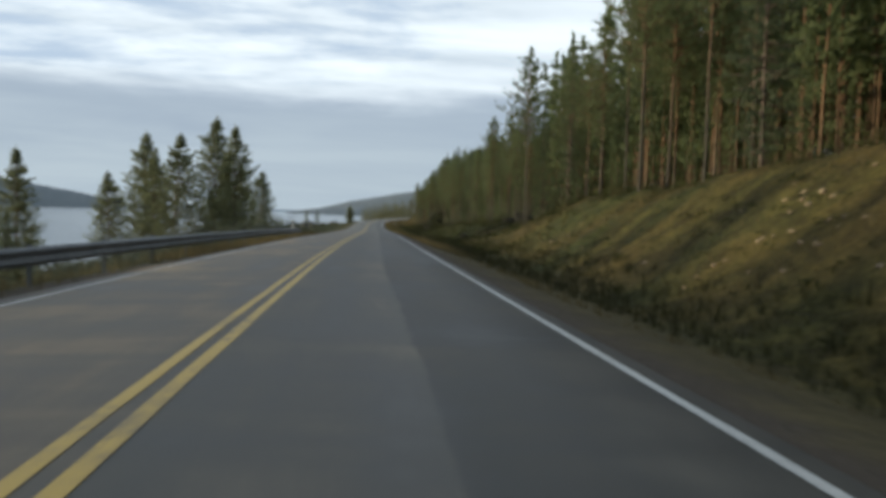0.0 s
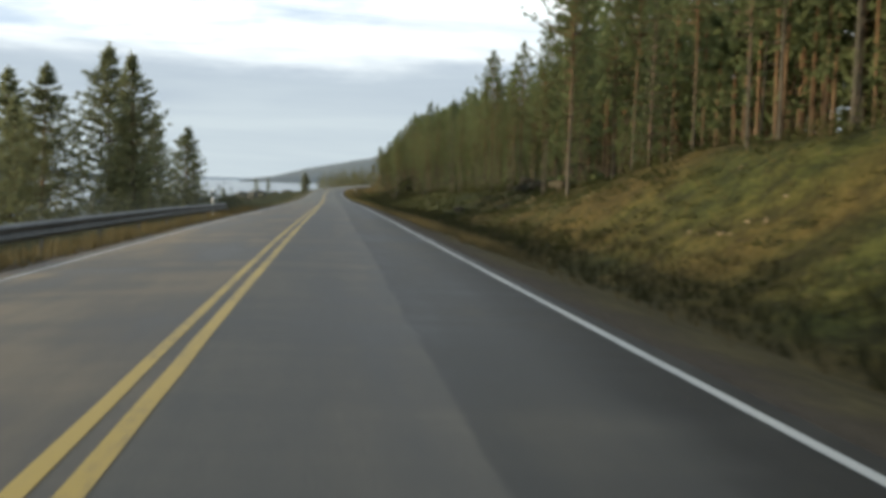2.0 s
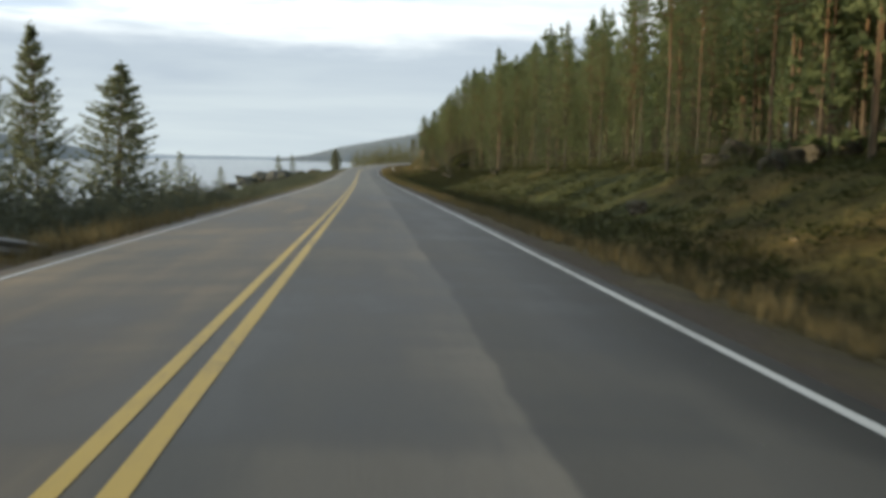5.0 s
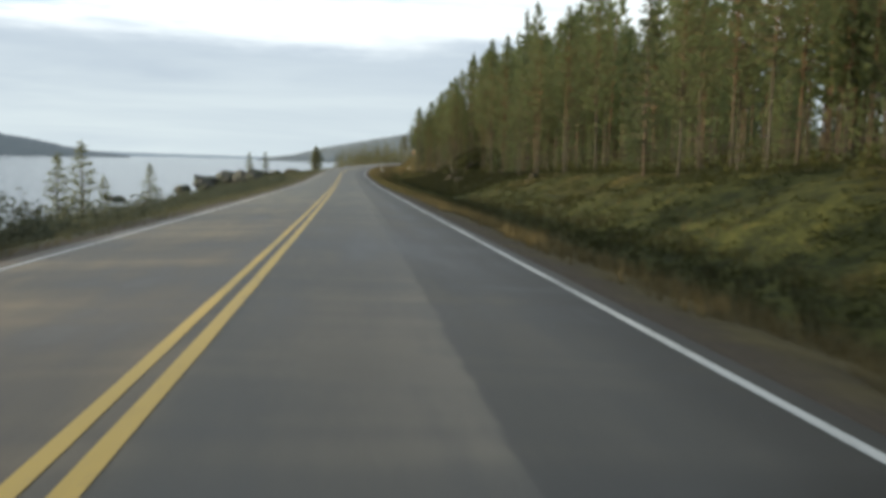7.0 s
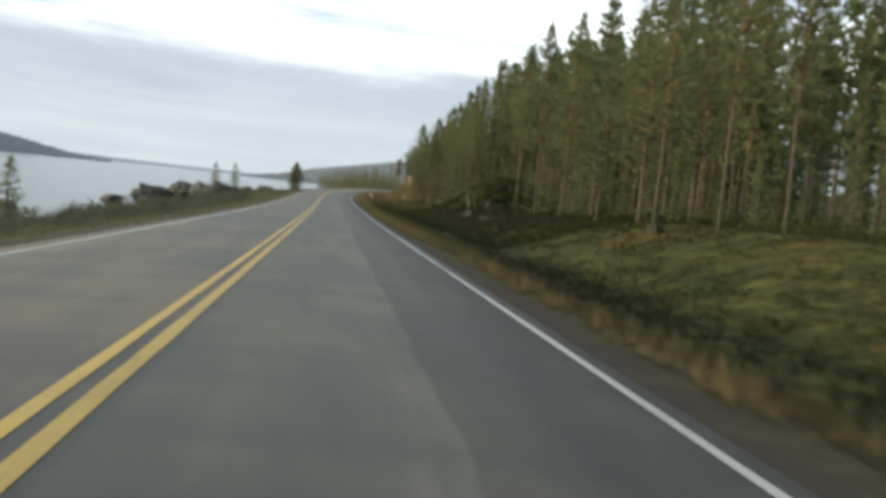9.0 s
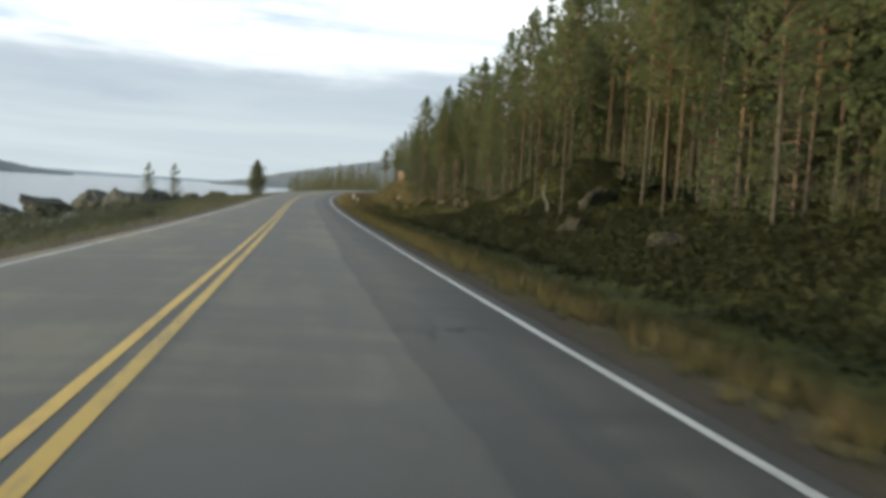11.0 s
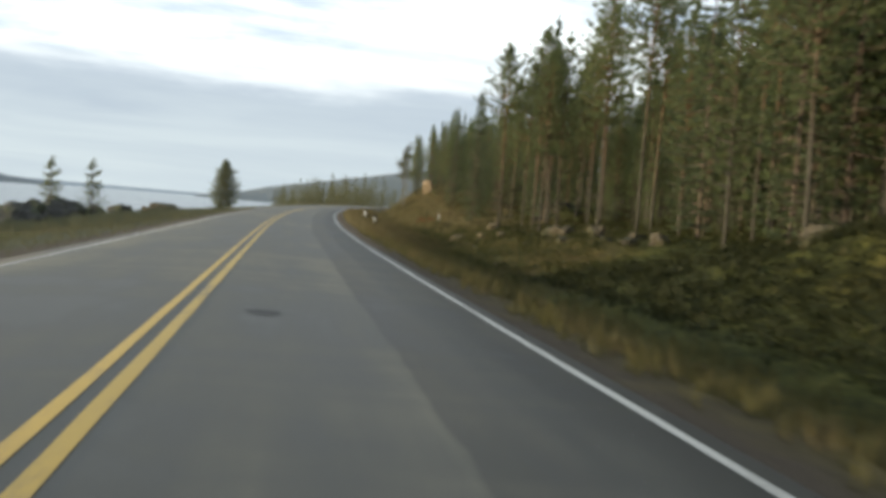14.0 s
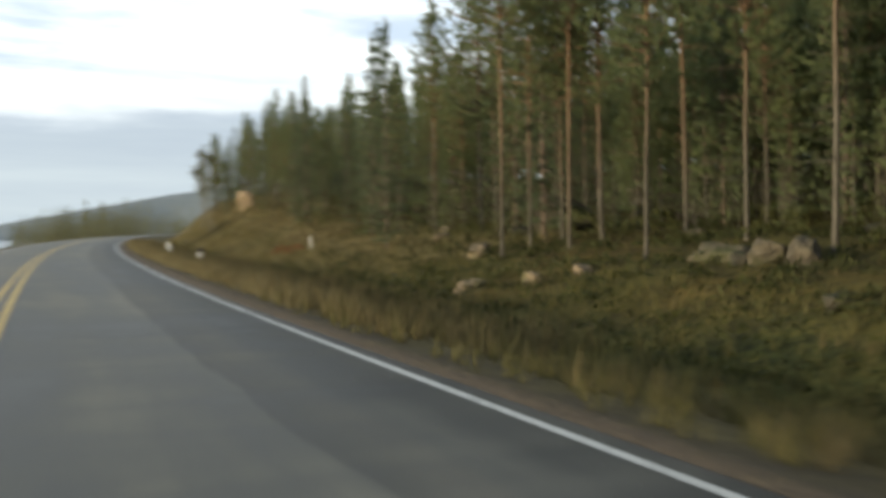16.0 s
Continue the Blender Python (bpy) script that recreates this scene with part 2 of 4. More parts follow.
def lake_water():
    m, n, b = principled("lake_water", 0.12, 0.5)
    b.inputs["Base Color"].default_value = (0.020, 0.030, 0.036, 1)
    b.inputs["IOR"].default_value = 1.33
    p = n.add("ShaderNodeTexCoord").outputs["Object"]
    wv = n.math("ADD", n.noise(n.mapping(p, (0.5, 0.9, 1)), 1.3, 4), n.math("MULTIPLY", n.noise(n.mapping(p, (0.02, 0.05, 1)), 1.0, 3), 1.5))
    bump(n, b, wv, 0.35, 0.25)
    return m


M_ASPHALT = asphalt()
M_WHITE = road_paint("white_road_paint", (0.47, 0.47, 0.45))
M_YELLOW = road_paint("yellow_road_paint", (0.48, 0.320, 0.066))
M_GROUND = ground_cover()
M_WATER = lake_water()
M_BARK = pine_bark()
M_SPRUCE_BARK = simple("spruce_bark", (0.050, 0.036, 0.028), (0.17, 0.13, 0.10), 9.0, bumps=0.5)
M_BIRCH_BARK = simple("birch_bark", (0.070, 0.066, 0.058), (0.27, 0.26, 0.235), 4.0, bumps=0.3)
M_PINE = foliage("pine_needles", (0.142, 0.178, 0.086), (0.214, 0.243, 0.114), 0.62)
M_SPRUCE = foliage("spruce_needles", (0.096, 0.126, 0.072), (0.152, 0.178, 0.092), 0.55)
M_MIXED = foliage("autumn_mixed_foliage", (0.130, 0.142, 0.078), (0.262, 0.240, 0.120), 0.5)
M_BIRCH = foliage("autumn_birch_leaves", (0.085, 0.095, 0.032), (0.215, 0.185, 0.055), 0.5)
M_SHRUB = foliage("dwarf_shrub_leaves", (0.024, 0.031, 0.009), (0.085, 0.086, 0.025), 0.35)
# sedge colour darkened to paint in the shadow lying in the ditch
M_SEDGE = foliage("shade_toned_sedge", (0.014, 0.018, 0.007), (0.058, 0.054, 0.020), 0.3)
M_OLIVE = foliage("olive_verge_grass", (0.042, 0.046, 0.016), (0.140, 0.122, 0.046), 0.35)
M_SHORE_GRASS = foliage("grey_green_shore_grass", (0.060, 0.066, 0.038), (0.155, 0.150, 0.092), 0.35)
# leaf colour darkened to stand in for the shade on the wooded bank
M_BILBERRY = foliage("shade_toned_bilberry_leaves", (0.010, 0.014, 0.005), (0.038, 0.042, 0.014), 0.3)
# pine needles paled and greyed, so the colour itself carries the lakeside haze
M_SHORE_PINE = foliage("hazed_pine_needles", (0.160, 0.182, 0.108), (0.265, 0.282, 0.160), 0.6)
M_STRAW = foliage("dry_grass", (0.070, 0.057, 0.027), (0.225, 0.178, 0.085), 0.35)
# dry golden grass, its colour raised further to include glare on the slope
M_GOLD = foliage("glare_paled_golden_grass", (0.100, 0.086, 0.042), (0.300, 0.248, 0.130), 0.35)
M_RUST = foliage("rust_red_leaves", (0.10, 0.036, 0.014), (0.26, 0.095, 0.035), 0.4)
M_WILLOW = foliage("willow_scrub_leaves", (0.050, 0.063, 0.046), (0.108, 0.118, 0.080), 0.35)
M_ROCK = granite("grey_granite", (0.018, 0.017, 0.012), (0.070, 0.062, 0.045), (0.042, 0.048, 0.018))
M_PALE = granite("pale_broken_granite", (0.030, 0.027, 0.021), (0.150, 0.126, 0.088), (0.066, 0.066, 0.034))
M_TAN = granite("tan_broken_granite", (0.060, 0.050, 0.036), (0.26, 0.20, 0.135), (0.11, 0.10, 0.05), 0.5)
# tall rock's low sunlight is put into this colour; also on pale bank stones
M_WARM = granite("sunlit_pale_granite", (0.13, 0.10, 0.07), (0.44, 0.33, 0.21), (0.20, 0.17, 0.10), 0.15)
M_SHORE = granite("shore_boulder_granite", (0.034, 0.035, 0.036), (0.118, 0.118, 0.114), (0.075, 0.085, 0.060), 0.7)
M_STEEL = simple("galvanised_steel", (0.075, 0.085, 0.095), (0.17, 0.18, 0.19), 6.0, 0.6, 0.5, 0.5)
M_POST = simple("white_plastic", (0.62, 0.62, 0.60), (0.78, 0.78, 0.76), 8.0, 0.5)
M_BLACK = simple("black_plastic", (0.015, 0.015, 0.015), (0.03, 0.03, 0.03), 8.0, 0.5)
# the blue-grey haze of distance is put into both hill colours
M_HILL = simple("haze_toned_forest", (0.110, 0.132, 0.146), (0.150, 0.170, 0.178), 0.02)
M_HILL_FAR = simple("haze_toned_far_ridge", (0.27, 0.32, 0.37), (0.31, 0.36, 0.40), 0.004)


# ---------------------------------------------------------------- mesh helpers
def mesh_of(name, v, f, mat, smooth=False):
    """A mesh from an array of places and an array (or list) of faces."""
    me = bpy.data.meshes.new(name)
    v = np.asarray(v, dtype=np.float32)
    if isinstance(f, np.ndarray):
        k, n = f.shape[1], len(f)
        me.vertices.add(len(v))
        me.vertices.foreach_set("co", v.ravel())
        me.loops.add(n * k)
        me.loops.foreach_set("vertex_index", f.astype(np.int32).ravel())
        me.polygons.add(n)
        me.polygons.foreach_set("loop_start", np.arange(0, n * k, k, dtype=np.int32))
        me.update(calc_edges=True)
    else:
        me.from_pydata(v.tolist(), [], f)
        me.update()
    me.materials.append(mat)
    if smooth:
        me.polygons.foreach_set("use_smooth", np.ones(len(me.polygons), dtype=bool))
    return me


def part(name, me, parent, label=""):
    ob = new(name, me)
    ob.parent = parent
    if label:
        ob["label"] = label
    return ob


def thing(name, label, category, group="", at=(0, 0, 0), turn=0.0, scale=1.0):
    ob = new(name)
    ob.empty_display_size = 0.3
    ob.matrix_world = Matrix.LocRotScale(at, Euler((0, 0, turn)), (scale,) * 3)
    return tagged(ob, label, category, group)


def tube(path, radii, sides=8):
    """Vertices and quads of a tapered tube along a list of places."""
    path = np.asarray(path, float)
    ring = np.linspace(0, 2 * np.pi, sides, endpoint=False)
    v, f = [], []
    for i, (p, r) in enumerate(zip(path, radii)):
        d = path[min(i + 1, len(path) - 1)] - path[max(i - 1, 0)]
        d = d / (np.linalg.norm(d) + 1e-9)
        a = np.cross(d, (0, 0, 1) if abs(d[2]) < 0.9 else (1, 0, 0))
        a = a / np.linalg.norm(a)
        c = np.cross(d, a)
        v.append(p + r * (np.cos(ring)[:, None] * a + np.sin(ring)[:, None] * c))
    for i in range(len(path) - 1):
        for k in range(sides):
            f.append((i * sides + k, i * sides + (k + 1) % sides, (i + 1) * sides + (k + 1) % sides, (i + 1) * sides + k))
    return np.concatenate(v), f


def join(pieces):
    v, f, n = [], [], 0
    for pv, pf in pieces:
        v.append(np.asarray(pv, float))
        f += [tuple(int(i) + n for i in q) for q in pf]
        n += len(pv)
    return np.concatenate(v), f


def box(x0, x1, y0, y1, z0, z1):
    v = [(x, y, z) for z in (z0, z1) for y in (y0, y1) for x in (x0, x1)]
    return v, [(0, 2, 3, 1), (4, 5, 7, 6), (0, 1, 5, 4), (2, 6, 7, 3), (0, 4, 6, 2), (1, 3, 7, 5)]


# ---------------------------------------------------------------- the line of the road
KNOT = np.array([-60, 40, 100, 150, 200, 240, 280, 330, 420], float)
SLOPE = np.array([0.01501, -0.00867, -0.01403, -0.01112, -0.00024, 0.00928, 0.00909, 0.00901, 0.004])
CURVE = np.array([-0.000514, 0.000417, -0.000213, -0.000009, -0.000052, 0.001366, 0.001361, 0.001359, 0.001358])
SG = np.arange(-160, 760, 2.0)
PSI = np.cumsum(np.interp(SG, KNOT, CURVE)) * 2
PSI -= np.interp(0, SG, PSI)
CX, CY, CZ = np.cumsum(np.sin(PSI)) * 2, np.cumsum(np.cos(PSI)) * 2, np.cumsum(np.interp(SG, KNOT, SLOPE)) * 2
CX, CY, CZ = CX - np.interp(0, SG, CX), CY - np.interp(0, SG, CY), CZ - np.interp(0, SG, CZ)
CROWN = 0.031
R_LINE, L_LINE, YELLOW = 3.5, -2.94, 0.135
R_EDGE, L_EDGE = 3.74, -3.32


def plan(s, u):
    """x, y of a place s metres along the road and u metres to its right."""
    psi = np.interp(s, SG, PSI)
    return np.interp(s, SG, CX) + u * np.cos(psi), np.interp(s, SG, CY) - u * np.sin(psi)


def road_z(s, u=0.0):
    return np.interp(s, SG, CZ) - CROWN * np.abs(u)


def along(x, y):
    """s and u of a place in the plan."""
    s = np.asarray(y, float).copy()
    for _ in range(6):
        psi = np.interp(s, SG, PSI)
        s = s + (x - np.interp(s, SG, CX)) * np.sin(psi) + (y - np.interp(s, SG, CY)) * np.cos(psi)
    psi = np.interp(s, SG, PSI)
    return s, (x - np.interp(s, SG, CX)) * np.cos(psi) - (y - np.interp(s, SG, CY)) * np.sin(psi)


# ---------------------------------------------------------------- shape of the ground
BANK_S = [-160, 0, 30, 45, 56, 66, 78, 90, 105, 130, 150, 175, 190, 198, 206, 216, 230, 252, 266, 282, 320, 400, 460]
BANK_H = [3.2, 3.2, 3.4, 3.3, 2.9, 2.9, 1.9, 1.2, 1.5, 1.3, 1.2, 0.9, 0.8, 0.85, 0.8, 0.7, 0.65, 0.6, 1.6, 3.6, 4.4, 3.6, 1.5]
SHORE_S = [-160, 60, 100, 140, 170, 230, 262, 285, 330, 390, 415, 440, 470, 520, 600, 760]
SHORE_U = [-34, -32, -27, -19, -17, -18.5, -20.5, -13, -9, -11, -24, -38, -52, -72, -105, -160]


def lump(x, y, size, seed):
    """Smooth uneven ground: a few crossing waves."""
    k = np.random.RandomState(seed)
    out = np.zeros_like(np.asarray(x, float))
    for i in range(7):
        a, w, ph = k.uniform(0, 6.28), k.uniform(0.6, 2.2) / size, k.uniform(0, 6.28)
        out = out + np.sin((x * np.cos(a) + y * np.sin(a)) * w * 6.28 + ph) / 7
    return out


def ground_z(s, u):
    """Height of the ground at s, u."""
    s, u = np.broadcast_arrays(np.asarray(s, float), np.asarray(u, float))
    x, y = plan(s, u)
    zr = np.interp(s, SG, CZ)
    hb = np.interp(s, BANK_S, BANK_H)
    # right side: shoulder, ditch, bank, rising forest floor
    t = np.clip((u - 7.6) / 7.0, 0, 1)
    low = 0.75 * np.interp(s, [212, 236], [1.0, 0.55])
    bank = -low + (hb + low) * (t * t * (3 - 2 * t) * 0.55 + t * 0.45)
    ditch = np.interp(u, [3.7, 4.7, 6.4, 7.6], [-0.13, -0.24, -0.72, -0.75])
    ditch = ditch * np.interp(s, [212, 236], [1.0, 0.55])
    right = np.where(u < 7.6, ditch, bank) + np.clip(u - 14.6, 0, 60) * 0.07 + np.clip(u - 80, 0, 900) * 0.05
    right = right + np.clip((u - 6.5) / 6, 0, 1) * (0.30 * lump(x, y, 9.0, 3) + np.interp(s, [50, 64, 130, 150], [0.13, 0.26, 0.26, 0.15]) * lump(x, y, 3.2, 4))
    # mossy mound at the edge of the wood
    right = right + 2.85 * np.exp(-0.5 * (((s - 201) / np.where(s > 201, 4.2, 5.5)) ** 2 + ((u - 16.7) / np.where(u > 16.7, 3.5, 2.3)) ** 2))
    # left side: shoulder, then down to the lake
    us = np.interp(s, SHORE_S, SHORE_U)
    d = -u
    q = np.clip((d - 4.6) / (-us - 4.6), 0, 3)
    below = np.clip(1 - q, 0, 1)
    drop = LAKE_Z - zr
    left = np.where(d < 4.6, np.interp(d, [3.2, 4.6], [-0.12, -0.28]), -0.28 + (drop + 0.28) * np.where(q < 1, 1 - below ** np.interp(s, [0, 100, 150, 215, 285, 330], [1.7, 1.5, 1.1, 0.62, 0.6, 0.9]), 1 + (q - 1) * 0.8))
    left = left + np.clip((d - 5.5) / 5, 0, 1) * 0.25 * lump(x, y, 6.0, 5)
    left = np.where(q > 1, np.maximum(left, drop - 4), left)
    under = -0.09 - CROWN * np.abs(u)
    return zr + np.where(u > 3.7, right, np.where(u < -3.2, left, under))


def build_ground():
    ss = np.concatenate([np.arange(-150, 340, 1.5), np.arange(340, 760, 6.0)])
    uu = np.array([-900, -400, -200, -120, -80, -60, -45, -36, -30, -26, -23, -20.5, -18.5, -17, -15.5, -14, -12.5, -11, -9.6, -8.4, -7.4, -6.6, -6, -5.4, -4.9, -4.4,
                   -3.8, -3.25, -3.15, 0, 3.65, 3.75, 4.2, 4.7, 5.2, 5.7, 6.2, 6.7, 7.2, 7.7, 8.3, 8.9, 9.5, 10.1, 10.8, 11.5, 12.2, 12.9, 13.6, 14.4, 15.2,
                   16.2, 17.4, 18.8, 20.5, 22.5, 25, 28, 32, 37, 44, 55, 75, 110, 180, 320, 600, 1100])
    s, u = np.meshgrid(ss, uu, indexing="ij")
    x, y = plan(s, u)
    v = np.stack([x, y, ground_z(s, u)], -1).reshape(-1, 3)
    n, m = len(ss), len(uu)
    i, j = np.meshgrid(np.arange(n - 1), np.arange(m - 1), indexing="ij")
    a = (i * m + j).ravel()
    f = np.stack([a, a + 1, a + m + 1, a + m], -1)
    me = mesh_of("ground", v, f, M_GROUND, True)
    at = me.attributes.new("across", "FLOAT", "POINT")
    at.data.foreach_set("value", u.ravel().astype(np.float32))
    tagged(new("ground", me), "mossy forest ground with gravel shoulders and ditch", "ground", kind="structure")


def build_road():
    ss = np.arange(-150, 750, 2.0)
    uu = np.array([L_EDGE, -2.5, -1.2, 0, 1.2, 2.5, R_EDGE])
    s, u = np.meshgrid(ss, uu, indexing="ij")
    x, y = plan(s, u)
    z = road_z(s, u)
    v = np.stack([x, y, z], -1).reshape(-1, 3)
    n, m = len(ss), len(uu)
    i, j = np.meshgrid(np.arange(n - 1), np.arange(m - 1), indexing="ij")
    a = (i * m + j).ravel()
    f = np.stack([a, a + 1, a + m + 1, a + m], -1)
    # skirts at both edges give the layer its thickness
    ev = []
    for u0 in (L_EDGE, R_EDGE):
        ex, ey = plan(ss, u0 + 0.06 * np.sign(u0))
        ev.append(np.stack([ex, ey, road_z(ss, u0) - 0.14], -1))
    base = len(v)
    v = np.concatenate([v, *ev])
    k = np.arange(n - 1)
    left = np.stack([base + k, k * m, (k + 1) * m, base + k + 1], -1)
    right = np.stack([k * m + m - 1, base + n + k, base + n + k + 1, (k + 1) * m + m - 1], -1)
    f = np.concatenate([f, left, right])
    me = mesh_of("road", v, f, M_ASPHALT, True)
    lay = me.uv_layers.new(name="lane")
    idx = np.empty(len(me.loops), dtype=np.int32)
    me.loops.foreach_get("vertex_index", idx)
    allu = np.concatenate([u.ravel(), np.full(n, L_EDGE), np.full(n, R_EDGE)])
    alls = np.concatenate([s.ravel(), ss, ss])
    lay.data.foreach_set("uv", np.stack([allu[idx], alls[idx]], -1).astype(np.float32).ravel())
    tagged(new("road", me), "worn two-lane asphalt road with patched strips", "road", kind="structure")


def marking(name, u0, width, mat, label, step=1.0, drift=None):
    """A painted line; drift: how far it strays sideways, as places along the road and metres."""
    ss = np.arange(-140, 740, step)
    rs = np.random.RandomState(int(abs(u0) * 100) + 5)
    half = width / 2 * (1 + rs.uniform(-0.10, 0.06, (len(ss), 2)))
    mid = u0 + (np.interp(ss, *drift) if drift else 0.0)
    v = []
    for k, sgn in ((0, -1), (1, 1)):
        u = mid + sgn * half[:, k]
        x, y = plan(ss, u)
        v.append(np.stack([x, y, road_z(ss, u) + 0.006], -1))
    v = np.concatenate(v)
    n = len(ss)
    k = np.arange(n - 1)
    f = np.stack([k, n + k, n + k + 1, k + 1], -1)
    tagged(new(name, mesh_of(name, v, f, mat)), label, "road marking", kind="structure")


build_ground()
build_road()
marking("edge_line_right", R_LINE, 0.095, M_WHITE, "white painted edge line on the asphalt")
marking("edge_line_left", L_LINE, 0.08, M_WHITE, "white painted edge line on the asphalt")
marking("centre_line_right", YELLOW, 0.110, M_YELLOW, "yellow painted centre line on the asphalt", drift=([0, 28, 45], [0.035, 0.03, 0]))
marking("centre_line_left", YELLOW - 0.205, 0.100, M_YELLOW, "yellow painted centre line on the asphalt", drift=([0, 28, 36, 48, 56, 75, 95, 195, 210], [0.035, 0.03, 0.015, 0, -0.03, -0.025, 0, 0, -0.03]))


def build_lake():
    n = 60
    xs = np.linspace(-4200, 1200, n)
    ys = np.linspace(-900, 4700, n)
    x, y = np.meshgrid(xs, ys, indexing="ij")
    v = np.stack([x, y, np.full_like(x, LAKE_Z)], -1).reshape(-1, 3)
    i, j = np.meshgrid(np.arange(n - 1), np.arange(n - 1), indexing="ij")
    a = (i * n + j).ravel()
    me = mesh_of("water", v, np.stack([a, a + n, a + n + 1, a + 1], -1), M_WATER, True)
    tagged(new("water", me), "wide calm grey lake reflecting the sky", "lake", kind="structure")


build_lake()


def hill(name, ridge, depth, mat, label, rough=0.05, seed=1):
    """A long wooded ridge: ridge is a list of (x, y, height) along its crest, which falls to the lake on both sides."""
    rs = np.random.RandomState(seed)
    pts = np.array(ridge, float)
    t = np.linspace(0, len(pts) - 1, 160)
    c = np.stack([np.interp(t, np.arange(len(pts)), pts[:, k]) for k in range(3)], -1)
    c[:, 2] += np.clip(c[:, 2], 0, 20) * rough * rs.uniform(-1, 1, len(c))
    away = c[:, :2] / np.linalg.norm(c[:, :2], axis=1)[:, None]
    prof = [(-1.0, -0.02), (-0.96, 0.05), (-0.7, 0.35), (-0.35, 0.78), (0, 1.0), (0.6, 0.7), (1.2, -0.1)]
    v = []
    for d, h in prof:
        p = c[:, :2] + away * (d * depth)
        v.append(np.concatenate([p, (LAKE_Z + np.maximum(c[:, 2], 0) * h + (0 if h > 0 else -1))[:, None]], 1))
    v = np.concatenate(v)
    n = len(c)
    k = np.arange(n - 1)
    f = np.concatenate([np.stack([r * n + k, r * n + k + 1, (r + 1) * n + k + 1, (r + 1) * n + k], -1) for r in range(len(prof) - 1)])
    tagged(new(name, mesh_of(name, v, f, mat, True)), label, "hill", kind="structure")


# far hills take their haze from the painted colour of the material
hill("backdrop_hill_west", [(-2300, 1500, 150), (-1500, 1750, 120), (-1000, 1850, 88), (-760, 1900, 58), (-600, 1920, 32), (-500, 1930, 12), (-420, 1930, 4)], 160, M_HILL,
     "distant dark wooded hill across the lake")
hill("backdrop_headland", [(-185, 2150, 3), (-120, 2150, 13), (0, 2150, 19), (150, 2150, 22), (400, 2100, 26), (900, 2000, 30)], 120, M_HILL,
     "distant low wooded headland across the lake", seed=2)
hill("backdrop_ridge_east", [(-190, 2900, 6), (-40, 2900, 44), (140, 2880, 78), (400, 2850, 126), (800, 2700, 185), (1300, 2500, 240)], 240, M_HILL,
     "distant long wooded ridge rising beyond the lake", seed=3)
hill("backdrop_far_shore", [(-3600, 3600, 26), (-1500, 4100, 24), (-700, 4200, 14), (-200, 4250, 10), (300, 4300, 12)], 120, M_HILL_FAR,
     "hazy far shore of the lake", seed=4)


# ---------------------------------------------------------------- trees
def tufts(tips, rs, count, length, width, lift=0.3, lean=None, pull=0.0):
    """Sprays of narrow pointed blades round each tip; lean: a direction for each tip, towards which its blades pull."""
    tips = np.asarray(tips, float)
    base = np.repeat(tips, count, axis=0)
    d = rs.normal(size=base.shape)
    d[:, 2] = d[:, 2] * 0.7 + lift
    if lean is not None:
        d = d + pull * np.repeat(np.asarray(lean, float), count, axis=0)
    d /= np.linalg.norm(d, axis=1)[:, None]
    side = np.cross(d, rs.normal(size=base.shape))
    side /= np.linalg.norm(side, axis=1)[:, None] + 1e-9
    ln = length * rs.uniform(0.6, 1.3, (len(base), 1))
    wd = width * rs.uniform(0.7, 1.3, (len(base), 1))
    start = base - d * ln * 0.25
    v = np.stack([start - side * wd * 0.5, start + side * wd * 0.5, start + d * ln], 1).reshape(-1, 3)
    return v, np.arange(len(v)).reshape(-1, 3)


